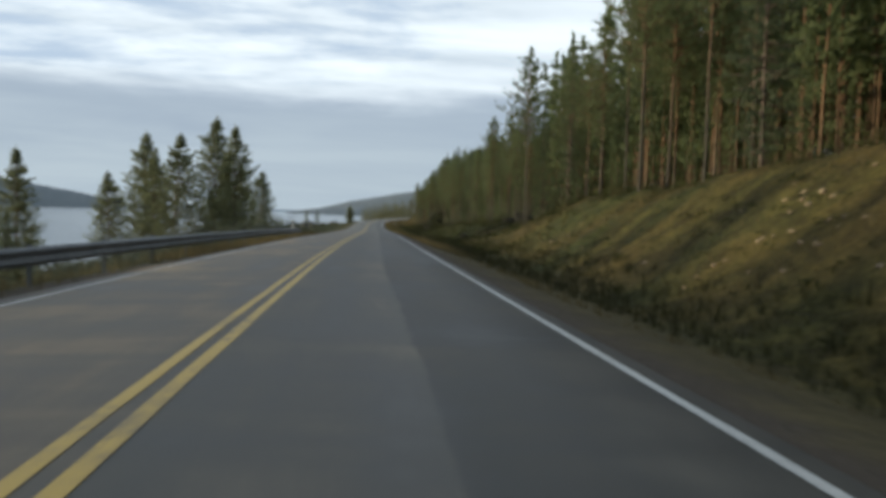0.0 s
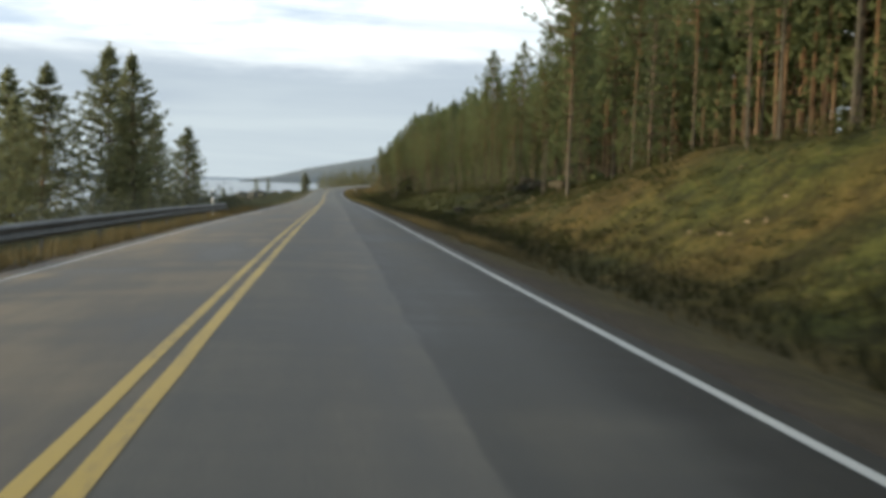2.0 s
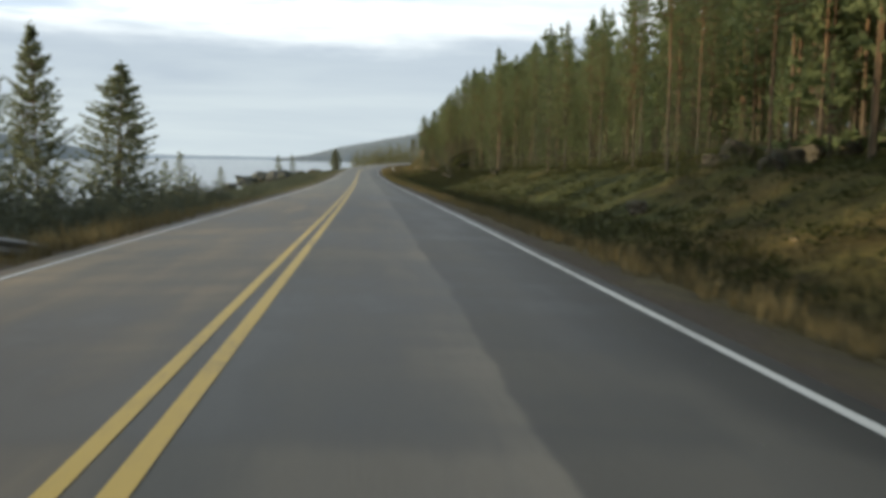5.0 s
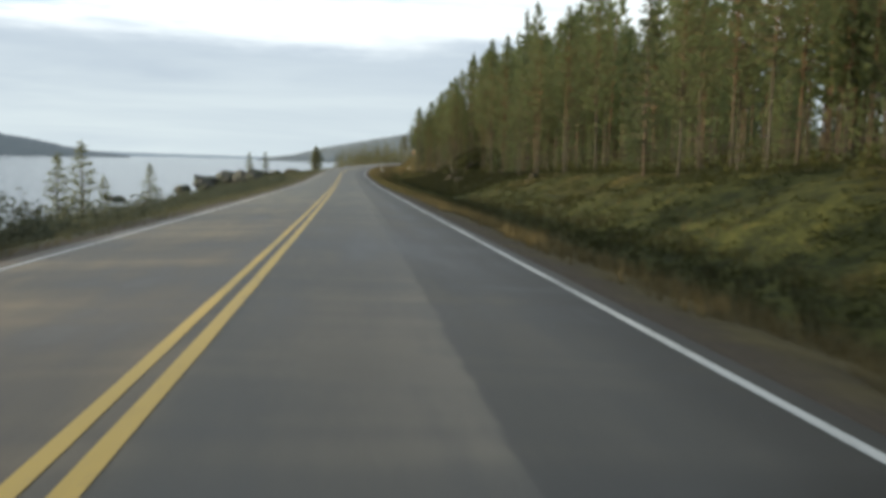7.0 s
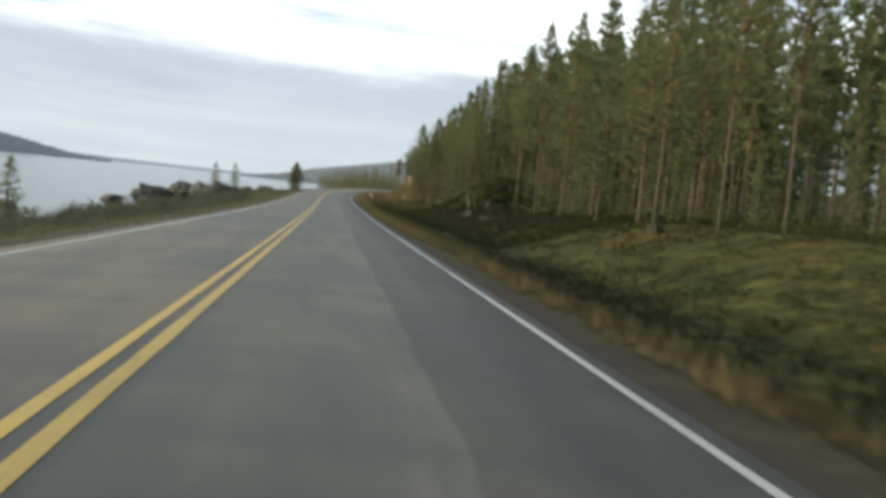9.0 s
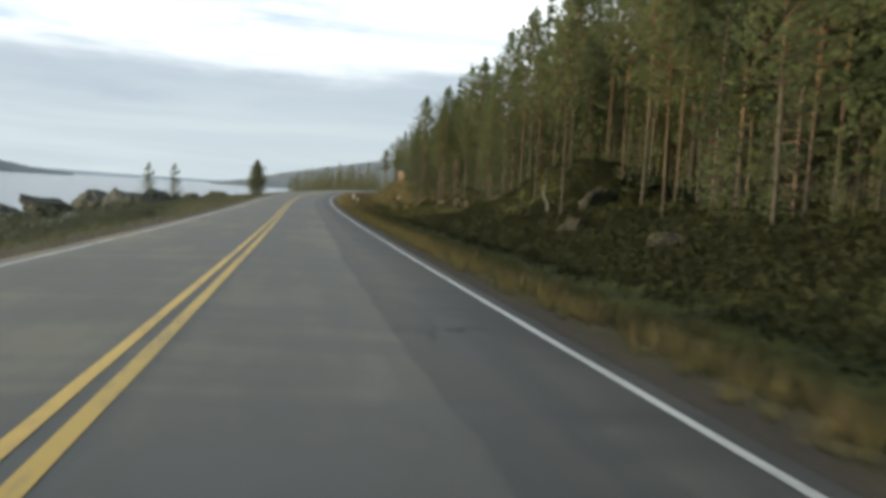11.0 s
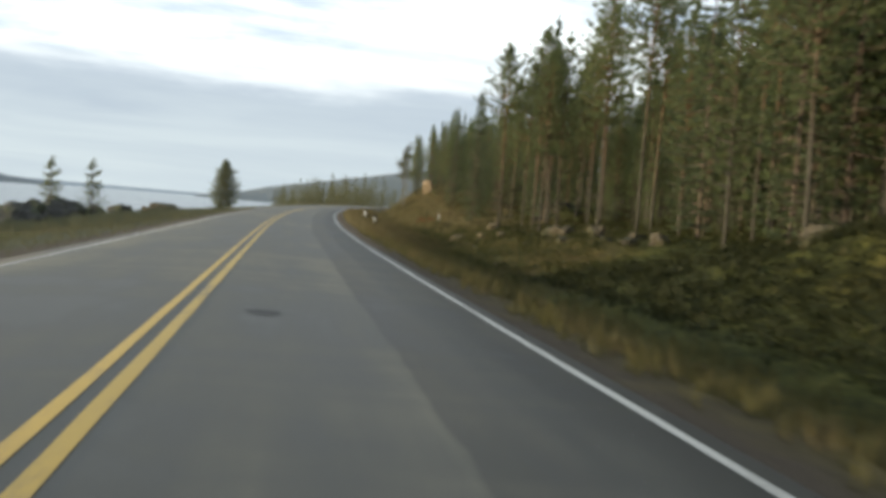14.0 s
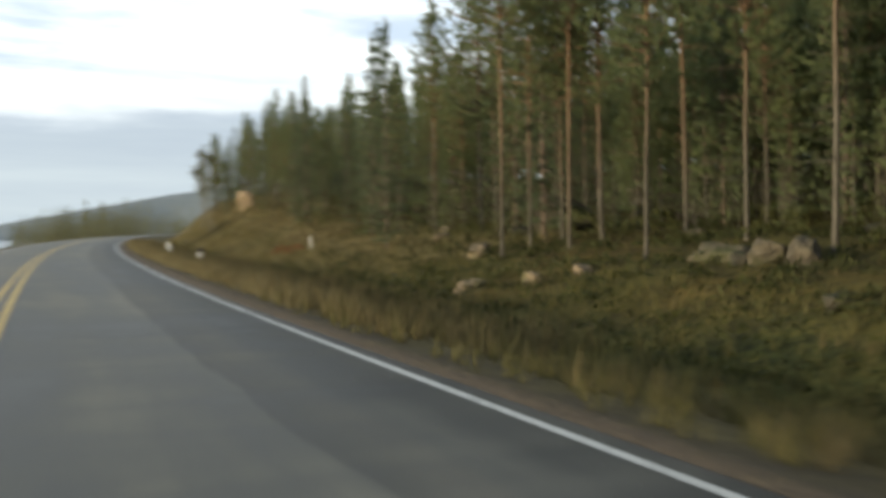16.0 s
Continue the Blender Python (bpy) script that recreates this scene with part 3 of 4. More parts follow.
def conifer_meshes(seed, h, bare, spread, whorls, arms, clumps, blades, blade=0.30, wide=0.07, cone=0.8, rise=0.15, hook=0.35, sides=8, twigs=True, thick=1.0):
    """Trunk with whorls of limbs, and a crown of needle sprays along them, of a conifer h metres high whose live crown starts at bare * h.
    rise: how steeply the lower limbs leave the trunk; hook: how far their tips bend up."""
    rs = np.random.RandomState(seed)
    lean = rs.uniform(-0.018, 0.018, 2)
    zs = np.linspace(-0.3, h, 9)
    bend = np.cumsum(rs.uniform(-0.0022, 0.0022, (9, 2)) * h, axis=0)
    path = np.stack([lean[0] * zs + bend[:, 0], lean[1] * zs + bend[:, 1], zs], -1)
    r0 = (0.0040 * h + 0.016) * thick
    rad = r0 * np.interp(zs / h, [-0.1, 0.02, 0.1, 0.6, 1.0], [1.35, 1.12, 0.95, 0.62, 0.06])
    wood = [tube(path, rad, sides)]
    tips, outs = [], []

    def stem(z):
        return np.array([np.interp(z, zs, path[:, 0]), np.interp(z, zs, path[:, 1]), z])

    lop = rs.uniform(0, 6.28)
    for w in range(whorls):
        q = (w + rs.uniform(-0.25, 0.25)) / whorls
        q = min(max(q, 0.0), 0.99) ** 0.92
        z0 = h * (bare + (1 - bare) * q * 0.985)
        turn = rs.uniform(0, 6.28)
        vigour = rs.uniform(0.75, 1.15)
        for k in range(arms + rs.randint(-1, 2)):
            a = turn + 6.283 * k / arms + rs.uniform(-0.4, 0.4)
            prof = (1 - q) ** cone * (0.50 + 0.50 * min(1, q / 0.20)) * min(1, 0.35 + (1 - q) / 0.32)
            ln = spread * prof * vigour * rs.uniform(0.55, 1.15) * (1 + 0.16 * math.cos(a - lop)) + 0.08
            up = rise + 0.40 * q + rs.uniform(-0.12, 0.12)
            bow = hook * (1 - 0.6 * q)
            z = z0 + rs.uniform(-0.12, 0.12)
            p0, out = stem(z), np.array([math.cos(a), math.sin(a), 0.0])
            across = np.array([-math.sin(a), math.cos(a), 0.0])

            def limb(t, p0=p0, out=out, ln=ln, up=up, bow=bow):
                return p0 + out * ln * t + np.array([0, 0, ln * (up * t + bow * t * t * t)])

            if ln > 0.45 and twigs:
                wood.append(tube([p0, limb(0.5), limb(0.95)], [0.014 + 0.010 * ln, 0.009 + 0.006 * ln, 0.005], 3))
            for c in range(max(2, int(round(clumps * (0.35 + 0.85 * ln / spread))))):
                t = 0.22 + 0.80 * (c + rs.uniform(0, 1)) / max(2, clumps * (0.35 + 0.85 * ln / spread))
                side = rs.normal(0, 0.24) * ln * (1.1 - 0.6 * t)
                tips.append(limb(min(t, 1.03)) + across * side + np.array([0, 0, rs.normal(0, 0.045) + 0.02]))
                outs.append(out * 0.8 + across * np.sign(side) * 0.4 + np.array([0, 0, up + hook * t]))
    if bare > 0.1 and twigs:
        for i in range(int(26 * bare)):
            a, ln, p0 = rs.uniform(0, 6.28), rs.uniform(0.3, 1.2), stem(h * rs.uniform(bare * 0.3, bare))
            wood.append(tube([p0, p0 + np.array([math.cos(a) * ln, math.sin(a) * ln, rs.uniform(-0.25, 0.15) * ln])], [0.014, 0.004], 3))
    for i in range(5):
        tips.append(path[-1] - np.array([0, 0, 0.22 * i]))
        outs.append(np.array([0, 0, 1.0]))
    wv, wf = join(wood)
    cv, cf = tufts(tips, rs, blades, blade, wide, 0.25, outs, 0.85)
    return wv, wf, cv, cf


def conifer_kind(bark, needles, *args, **kw):
    """The trunk and crown meshes that all trees of one kind share."""
    wv, wf, cv, cf = conifer_meshes(*args, **kw)
    return mesh_of("trunk", wv, wf, bark, True), mesh_of("crown", cv, cf, needles)


def plant(name, meshes, x, y, z, turn, scale, label, group=""):
    ob = thing(name, label, "tree", group, (x, y, z), turn, scale)
    part("trunk", meshes[0], ob)
    part("crown", meshes[1], ob)
    return ob


# pines with long bare trunks, pines green further down, spruces, and those of the lake shore
PINES = [conifer_kind(M_BARK, M_PINE, 11 + i, 12.0, bare, 2.35, 21, 5, 7, 9, blade=0.28, wide=0.067, cone=0.80, rise=0.10, hook=0.30) for i, bare in enumerate((0.44, 0.52, 0.38, 0.56, 0.47, 0.41))]
LOW_PINES = [conifer_kind(M_BARK, M_PINE, 81 + i, 12.0, bare, 2.40, 25, 5, 7, 8, blade=0.28, wide=0.067, cone=0.88, rise=0.12, hook=0.35) for i, bare in enumerate((0.24, 0.30, 0.20, 0.34))]
SPRUCES = [conifer_kind(M_SPRUCE_BARK, M_SPRUCE, 31 + i, 12.0, 0.05, 1.85, 34, 5, 5, 8, blade=0.28, wide=0.066, cone=0.85, rise=-0.28, hook=0.22) for i in range(3)]
SHORE_PINES = [conifer_kind(M_BARK, M_SHORE_PINE, 51 + i, 11.0, bare, 2.0, 31, 6, 15, 8, blade=0.26, wide=0.056, cone=0.80, rise=0.08, hook=0.45) for i, bare in enumerate((0.05, 0.10, 0.07))]
THIN_PINES = [conifer_kind(M_BARK, M_SHORE_PINE, 61 + i, 5.0, 0.08, 0.80, 17, 5, 7, 8, blade=0.15, wide=0.040, cone=0.75, rise=0.05, hook=0.40) for i in range(3)]
LONE_PINES = [conifer_kind(M_BARK, M_SHORE_PINE, 75, 8.0, 0.05, 1.85, 34, 8, 13, 9, blade=0.22, wide=0.058, cone=0.68, rise=0.05, hook=0.40)]

FOREST_EDGE_S = [-160, 60, 72, 84, 100, 140, 180, 190, 204, 212, 225, 250, 265, 300, 340, 420, 760]
FOREST_EDGE_U = [14.2, 14.2, 13.5, 12.6, 13.6, 13.8, 13.0, 14.6, 15.4, 13.8, 15.5, 15.5, 13.0, 12.0, 11.0, 12.0, 12.0]
TREE_H_S, TREE_H = [-160, 30, 60, 80, 105, 140, 170, 200, 215, 226, 260, 282, 320, 420, 760], [13.5, 13.5, 12.4, 11.0, 10.0, 10.2, 11.2, 11.6, 10.8, 8.2, 7.8, 7.0, 6.6, 6.5, 7.0]


# trees known one by one: kind, x, y, top
KNOWN = [
    ("p", 14.6, 56.6, 16.0), ("p", 13.0, 78.2, 13.5), ("p", 14.8, 105.8, 11.5), ("p", 16.1, 147.9, 10.0), ("p", 16.4, 203.9, 11.0), ("p", 18.0, 236.5, 9.5), ("p", 18.5, 237.6, 9.5),
    ("p", 20.5, 238.4, 9.0), ("s", 19.9, 212.1, 15.1), ("s", 17.3, 216.3, 10.2), ("s", 18.7, 239.1, 11.7), ("s", 19.5, 242.2, 10.3), ("s", 17.9, 168.2, 13.3), ("p", 17.9, 229.1, 9.5), ("p", 16.7, 236.6, 8.5), ("p", 15.0, 190.8, 8.6), ("p", 18.0, 188.5, 12.5), ("p", 20.2, 190.0, 13.0), ("p", 15.0, 195.6, 7.6),
    ("p", 18.0, 199.2, 13.0), ("p", 19.6, 195.2, 13.5), ("p", 21.0, 201.5, 14.0), ("p", 22.0, 197.4, 14.0), 
    ("s", 15.6, 245.5, 7.7), ("s", 20.0, 257.0, 10.5), ("p", 19.4, 225.0, 11.5), ("p", 20.4, 234.0, 12.0), ("p", 14.9, 235.2, 9.0), ("p", 16.7, 234.6, 10.0), ("p", 15.7, 230.0, 8.0), ("p", 17.3, 226.25, 11.0), ("p", 18.3, 235.2, 10.0), ("p", 17.4, 222.0, 11.0), ("s", 16.8, 250.0, 8.2), ("s", 17.5, 262.0, 8.5),
    ("p", 20.0, 245.8, 10.2), ("p", 21.6, 247.4, 11.0), ("p", 19.2, 248.6, 9.4), ("p", 22.8, 244.6, 11.5),
]


def place_trees():
    rs = np.random.RandomState(7)
    spots = []

    def set_tree(kind, x, y, z, h, known=False):
        if kind == "s":
            plant("spruce_tree", SPRUCES[rs.randint(3)], x, y, z, rs.uniform(0, 6.28), h / 12.0, "dark green spruce standing in the roadside forest", "roadside forest")
        else:
            low = rs.uniform() < (0.0 if known else np.interp(y, [60, 100, 120, 185, 200, 215, 260, 275], [0.10, 0.20, 0.70, 0.80, 0.40, 0.6, 0.55, 0.9]))
            pool = LOW_PINES if low else PINES
            label = "pine green almost to the ground at the forest edge" if low else "tall pine with bare lower trunk in the roadside forest"
            plant("pine_tree", pool[rs.randint(len(pool))], x, y, z, rs.uniform(0, 6.28), h / 12.0, label, "roadside forest")

    for kind, x, y, top in KNOWN:
        z = float(ground_z(*along(x, y)))
        spots.append((x, y))
        set_tree(kind, x, y, z, top - z, True)
    # trees told apart singly along the forest edge
    for _ in range(9000):
        if len(spots) >= 280:
            break
        s = rs.uniform(14, 318) if rs.uniform() < 0.62 else rs.uniform(185, 285)
        u = np.interp(s, FOREST_EDGE_S, FOREST_EDGE_U) + rs.uniform(0, 1) ** 1.15 * 12
        if (222 < s < 241 or 186 < s < 199) and u < np.interp(s, FOREST_EDGE_S, FOREST_EDGE_U) + 4.5:
            continue
        x, y = plan(s, u)
        if not all((x - a) ** 2 + (y - b) ** 2 > 1.7 ** 2 for a, b in spots):
            continue
        spots.append((float(x), float(y)))
        h = np.interp(s, TREE_H_S, TREE_H) * rs.uniform(0.75, 1.12) * (1 + 0.022 * (u - np.interp(s, FOREST_EDGE_S, FOREST_EDGE_U)))
        spruce = rs.uniform() < np.interp(s, [0, 120, 180, 200, 255, 275, 320], [0.08, 0.18, 0.22, 0.14, 0.14, 0.35, 0.35])
        set_tree("s" if spruce else "p", x, y, float(ground_z(s, u)), h)
    # the young edge of the wood where the road bends away
    for _ in range(400):
        if len(spots) >= 312:
            break
        s = rs.uniform(266, 306)
        u = np.interp(s, FOREST_EDGE_S, FOREST_EDGE_U) - 0.6 + rs.uniform(0, 9)
        x, y = plan(s, u)
        if all((x - a) ** 2 + (y - b) ** 2 > 1.3 ** 2 for a, b in spots):
            spots.append((float(x), float(y)))
            set_tree("s" if rs.uniform() < 0.3 else "p", x, y, float(ground_z(s, u)), rs.uniform(4.8, 7.6))


place_trees()


def forest_stuff(name, spots, label, seed, needles, bark):
    """Trees too deep in the wood or too far off to count, in one object."""
    rs = np.random.RandomState(seed)
    protos = [conifer_meshes(90 + seed + i, 15.0, b, 2.1 if seed == 1 else 3.5, 11 if seed == 1 else 8, 4, 3, 3, blade=0.80, wide=0.25, cone=c, rise=r, sides=4, twigs=False)
              for i, (b, c, r) in enumerate(((0.34, 0.6, 0.1), (0.24, 0.7, 0.1), (0.04, 0.85, -0.2)) if seed == 1 else ((0.10, 0.85, 0.1), (0.06, 0.9, 0.1), (0.04, 0.9, -0.2)))]
    wv, wf, cv, cf, nw, nc = [], [], [], [], 0, 0
    for x, y, z, h in spots:
        pv, pf, qv, qf = protos[rs.choice(3, p=[0.45, 0.3, 0.25])]
        a, k = rs.uniform(0, 6.28), h / 15.0
        rot = np.array([[math.cos(a), math.sin(a), 0], [-math.sin(a), math.cos(a), 0], [0, 0, 1]]) * k
        wv.append(pv[:36] @ rot + (x, y, z))
        wf.append(np.array(pf[:32]) + nw)
        nw += 36
        cv.append(qv @ rot + (x, y, z))
        cf.append(qf + nc)
        nc += len(qv)
    ob = tagged(new(name), label, "forest", kind="stuff")
    part("trunks", mesh_of("trunks", np.concatenate(wv), np.concatenate(wf), bark, True), ob)
    part("crowns", mesh_of("crowns", np.concatenate(cv), np.concatenate(cf), needles), ob)


def deep_spots():
    rs = np.random.RandomState(8)
    out = []
    for k in range(1380):
        s = rs.uniform(0, 330) if k < 960 else (rs.uniform(15, 80) if k < 1200 else rs.uniform(205, 262))
        young = rs.uniform() < 0.28
        u = np.interp(s, FOREST_EDGE_S, FOREST_EDGE_U) + (3.5 if young else 7) + (24 if young else 30) * rs.uniform(0, 1) ** 1.3
        x, y = plan(s, u)
        out.append((float(x), float(y), float(ground_z(s, u)), np.interp(s, TREE_H_S, TREE_H) * (rs.uniform(0.25, 0.6) if young else rs.uniform(0.95, 1.4) * np.interp(s, [212, 224, 255, 270], [1.0, 0.78, 0.78, 1.0]))))
    for k in range(420):
        s = rs.uniform(10, 330) if k < 220 else rs.uniform(222, 310)
        u = np.interp(s, FOREST_EDGE_S, FOREST_EDGE_U) + (rs.uniform(32, 55) if k < 220 else rs.uniform(16, 48))
        x, y = plan(s, u)
        out.append((float(x), float(y), float(ground_z(s, u)) - 1.5, rs.uniform(8.0, 14.0)))
    for _ in range(330):
        s = rs.uniform(25, 110)
        u = np.interp(s, FOREST_EDGE_S, FOREST_EDGE_U) + rs.uniform(5, 26)
        x, y = plan(s, u)
        out.append((float(x), float(y), float(ground_z(s, u)), rs.uniform(12.0, 17.5)))
    for k in range(300):
        s = rs.uniform(186, 226) if k < 220 else rs.uniform(214, 262)
        u = np.interp(s, FOREST_EDGE_S, FOREST_EDGE_U) + rs.uniform(4.5, 24)
        x, y = plan(s, u)
        out.append((float(x), float(y), float(ground_z(s, u)), rs.uniform(11.5, 15.5) if k < 220 else rs.uniform(6.0, 8.3)))
    for k in range(250):
        s, u = (rs.uniform(224, 250), rs.uniform(25, 41)) if k < 125 else (rs.uniform(106, 138), rs.uniform(22, 40))
        x, y = plan(s, u)
        out.append((float(x), float(y), float(ground_z(s, u)), rs.uniform(10.5, 14.0)))
    for _ in range(130):
        s = rs.uniform(228, 330)
        u = np.interp(s, FOREST_EDGE_S, FOREST_EDGE_U) + rs.uniform(28, 62)
        x, y = plan(s, u)
        out.append((float(x), float(y), float(ground_z(s, u)) - 1.0, rs.uniform(5.0, 9.5)))
    for _ in range(160):
        s = rs.uniform(110, 330)
        u = np.interp(s, FOREST_EDGE_S, FOREST_EDGE_U) + rs.uniform(13, 42)
        x, y = plan(s, u)
        out.append((float(x), float(y), float(ground_z(s, u)), rs.uniform(3.0, 6.0)))
    return out


def far_spots():
    rs = np.random.RandomState(9)
    out = []
    for _ in range(340):
        s = 412 + 190 * rs.uniform() ** 1.3
        u = rs.uniform(np.interp(s, SHORE_S, SHORE_U) + 1.5, -6.5)
        x, y = plan(s, u)
        out.append((float(x), float(y), float(ground_z(s, u)) - 0.1, 3.5 + 7.0 * rs.uniform() ** 1.3))
    for _ in range(560):
        s = rs.uniform(318, 700)
        if rs.uniform() < 0.4:
            u = np.interp(s, FOREST_EDGE_S, FOREST_EDGE_U) + rs.uniform(0, 45)
        else:
            us = np.interp(s, SHORE_S, SHORE_U)
            if us > -14:
                continue
            u = rs.uniform(us + 1, -7)
        x, y = plan(s, u)
        out.append((float(x), float(y), float(ground_z(s, u)), np.interp(s, TREE_H_S, TREE_H) * rs.uniform(0.6, 1.15)))
    return out


forest_stuff("deep_forest", deep_spots(), "dense pine and spruce forest behind the roadside trees", 1, M_PINE, M_BARK)


def sapling_spots():
    """Young trees that fill the edge of the wood below the crowns."""
    rs = np.random.RandomState(10)
    out = []
    for _ in range(320):
        s = rs.uniform(105, 320)
        u = np.interp(s, FOREST_EDGE_S, FOREST_EDGE_U) + rs.uniform(1.5, 11)
        x, y = plan(s, u)
        out.append((float(x), float(y), float(ground_z(s, u)), rs.uniform(1.4, 4.2)))
    return out


forest_stuff("young_trees", sapling_spots(), "young pines and spruces filling the edge of the wood", 3, M_PINE, M_BARK)
forest_stuff("far_forest", far_spots(), "low autumn mixed forest along the road past the bend", 2, M_MIXED, M_BARK)

# trees on the lake side: x, y, top height above the sea of the plan, kind, breadth
LAKE_TREES = [
    ("a", -11.9, 94.8, 9.2, 1.0), ("a", -9.3, 89.7, 8.1, 0.9), ("a", -13.9, 88.0, 7.1, 1.05), ("a", -18.4, 96.8, 7.8, 1.0), ("a", -10.5, 116.8, 5.5, 1.15),
    ("a", -16.5, 92.0, 5.6, 1.0), ("a", -12.2, 103.0, 6.6, 0.7), ("a", -11.2, 107.0, 6.0, 0.7), ("a", -14.5, 108.0, 3.0, 1.0), ("a", -20.5, 93.0, 4.0, 1.0),
    ("a", -10.9, 98.0, 3.2, 1.0), ("t", -14.4, 153.2, 1.2, 1.0), ("t", -15.5, 152.0, 0.4, 1.0), ("t", -13.3, 154.5, -1.0, 1.0), ("t", -12.3, 163.3, -0.2, 1.0),
    ("t", -14.3, 259.1, 1.4, 1.0), ("t", -11.4, 259.6, 1.5, 1.0), ("s", -2.7, 277.5, 3.1, 1.15),
    # trees with y under 38 are unseen, added to shade the right bank
    ("a", -13.0, 43.0, 4.6, 1.0), ("a", -12.0, 50.5, 3.2, 0.9), ("a", -16.0, 37.0, 5.5, 1.5), ("a", -14.0, 31.0, 5.0, 1.1), ("a", -18.0, 46.0, 4.0, 1.0), ("a", -12.5, 24.0, 4.5, 1.5),
    ("a", -15.0, 15.0, 6.0, 1.5), ("a", -12.0, 28.0, 5.5, 1.5), ("a", -13.5, 20.0, 5.0, 1.5), ("a", -17.5, 26.0, 6.5, 1.5), ("t", -13.5, 56.0, 0.2, 1.0), ("t", -11.0, 47.0, 0.8, 1.0), ("t", -16.0, 60.0, -0.4, 1.0),
]


def lake_side_trees():
    rs = np.random.RandomState(12)
    for kind, x, y, top, wide in LAKE_TREES:
        s, u = along(x, y)
        z = float(ground_z(s, u))
        z = max(z, LAKE_Z - 0.1)
        h = top - z
        pool, ref = {"a": (SHORE_PINES, 11.0), "t": (THIN_PINES, 5.0), "s": (LONE_PINES, 8.0)}[kind]
        label = {"a": "bushy pine by the guardrail on the lake side", "t": "slender young pine on the lake shore", "s": "lone bushy pine between road and lake"}[kind]
        ob = plant("pine_tree", pool[rs.randint(len(pool))], x, y, z, rs.uniform(0, 6.28), h / ref, label, "lakeside trees")
        k = h / ref
        if kind == "s":
            ob.scale = (k * 1.75, k * 1.75, k)
        else:
            grow = 1.7 if kind == "a" else 1.6
            ob.scale = (k * wide * grow, k * wide * grow, k)


lake_side_trees()


# ---------------------------------------------------------------- birches
def birch(x, y, h, seed, crooked=False, limbs=22):
    rs = np.random.RandomState(seed)
    s, u = along(x, y)
    zs = np.linspace(-0.2, h, 10)
    off = np.cumsum(rs.uniform(-0.10, 0.10, (10, 2)) * (0.6 if crooked else 1.0), axis=0)
    if crooked:
        off[4:6] += np.array([-0.12, 0.03])
    path = np.stack([off[:, 0], off[:, 1], zs], -1)
    wood = [tube(path, np.interp(zs / h, [0, 0.1, 1], [0.075, 0.062, 0.010]) * (1.15 if crooked else 1.0), 8)]
    tips = []
    for i in range(limbs):
        q = rs.uniform(0.45, 0.97)
        z = h * q
        p0 = np.array([np.interp(z, zs, path[:, 0]), np.interp(z, zs, path[:, 1]), z])
        a, ln = rs.uniform(0, 6.28), rs.uniform(0.5, 1.5) * (1.15 - q)
        p2 = p0 + np.array([math.cos(a) * ln, math.sin(a) * ln, ln * 0.9])
        wood.append(tube([p0, p2], [0.02, 0.006], 4))
        for k in range(9):
            tips.append(p0 + (p2 - p0) * rs.uniform(0.35, 1.1) + rs.normal(0, 0.18, 3))
    wv, wf = join(wood)
    cv, cf = tufts(tips, rs, 7, 0.16, 0.11, 0.0)
    ob = thing("birch_tree", "crooked birch with thinning leaves at the forest edge" if crooked else "young birch with yellowing leaves at the forest edge", "tree", "roadside birches",
               (x, y, float(ground_z(s, u))))
    part("trunk", mesh_of("trunk", wv, wf, M_BIRCH_BARK, True), ob, "pale peeling bark")
    part("crown", mesh_of("crown", cv, cf, M_BIRCH), ob)


birch(14.8, 192.4, 2.3, 3, True, 4)
for i, (x, y, h) in enumerate([(15.8, 281.0, 6.0), (17.0, 290.0, 6.5), (19.0, 300.0, 7.0)]):
    birch(x, y, h, 20 + i)


# ---------------------------------------------------------------- rocks
def boulder(name, x, y, size, seed, mat, label, group, sink=0.25, turn=0.0, z=None, blocky=False, tip=0.0):
    rs = np.random.RandomState(seed)
    noise.seed_set(seed)
    bm = bmesh.new()
    bmesh.ops.create_icosphere(bm, subdivisions=5 if max(size) > 1.4 else 3, radius=1.0)
    cuts = [(Vector(rs.normal(size=3)).normalized(), rs.uniform(0.58, 0.90) if blocky else rs.uniform(0.50, 0.85)) for _ in range(7 if blocky else 11)]
    off = Vector(rs.uniform(0, 50, 3))
    for v in bm.verts:
        p = v.co.copy()
        if blocky:
            p *= 0.85 / (abs(p.x) ** 9 + abs(p.y) ** 9 + abs(p.z) ** 9) ** (1 / 9)
        for nrm, d in cuts:
            k = p.dot(nrm) - d
            if k > 0:
                p -= nrm * k * 0.95
        p *= 1 + (0.14 if blocky else 0.32) * noise.noise(p * 1.2 + off) + 0.17 * noise.noise(p * 3.1 + off) + 0.08 * noise.noise(p * 7.0 + off) + 0.035 * noise.noise(p * 15.0 + off)
        v.co = Vector((p.x * size[0], p.y * size[1], p.z * size[2]))
    me = bpy.data.meshes.new(name)
    bm.to_mesh(me)
    bm.free()
    me.materials.append(mat)
    if max(size) > 1.4 and not blocky:
        me.polygons.foreach_set("use_smooth", np.ones(len(me.polygons), dtype=bool))
    ob = new(name, me)
    if z is None:
        z = float(ground_z(*along(x, y)))
    ob.matrix_world = Matrix.LocRotScale((x, y, z + size[2] * (1 - 2 * sink) * 0.6), Euler((tip, tip * 0.6, turn)), (1, 1, 1))
    return tagged(ob, label, "rock", group)


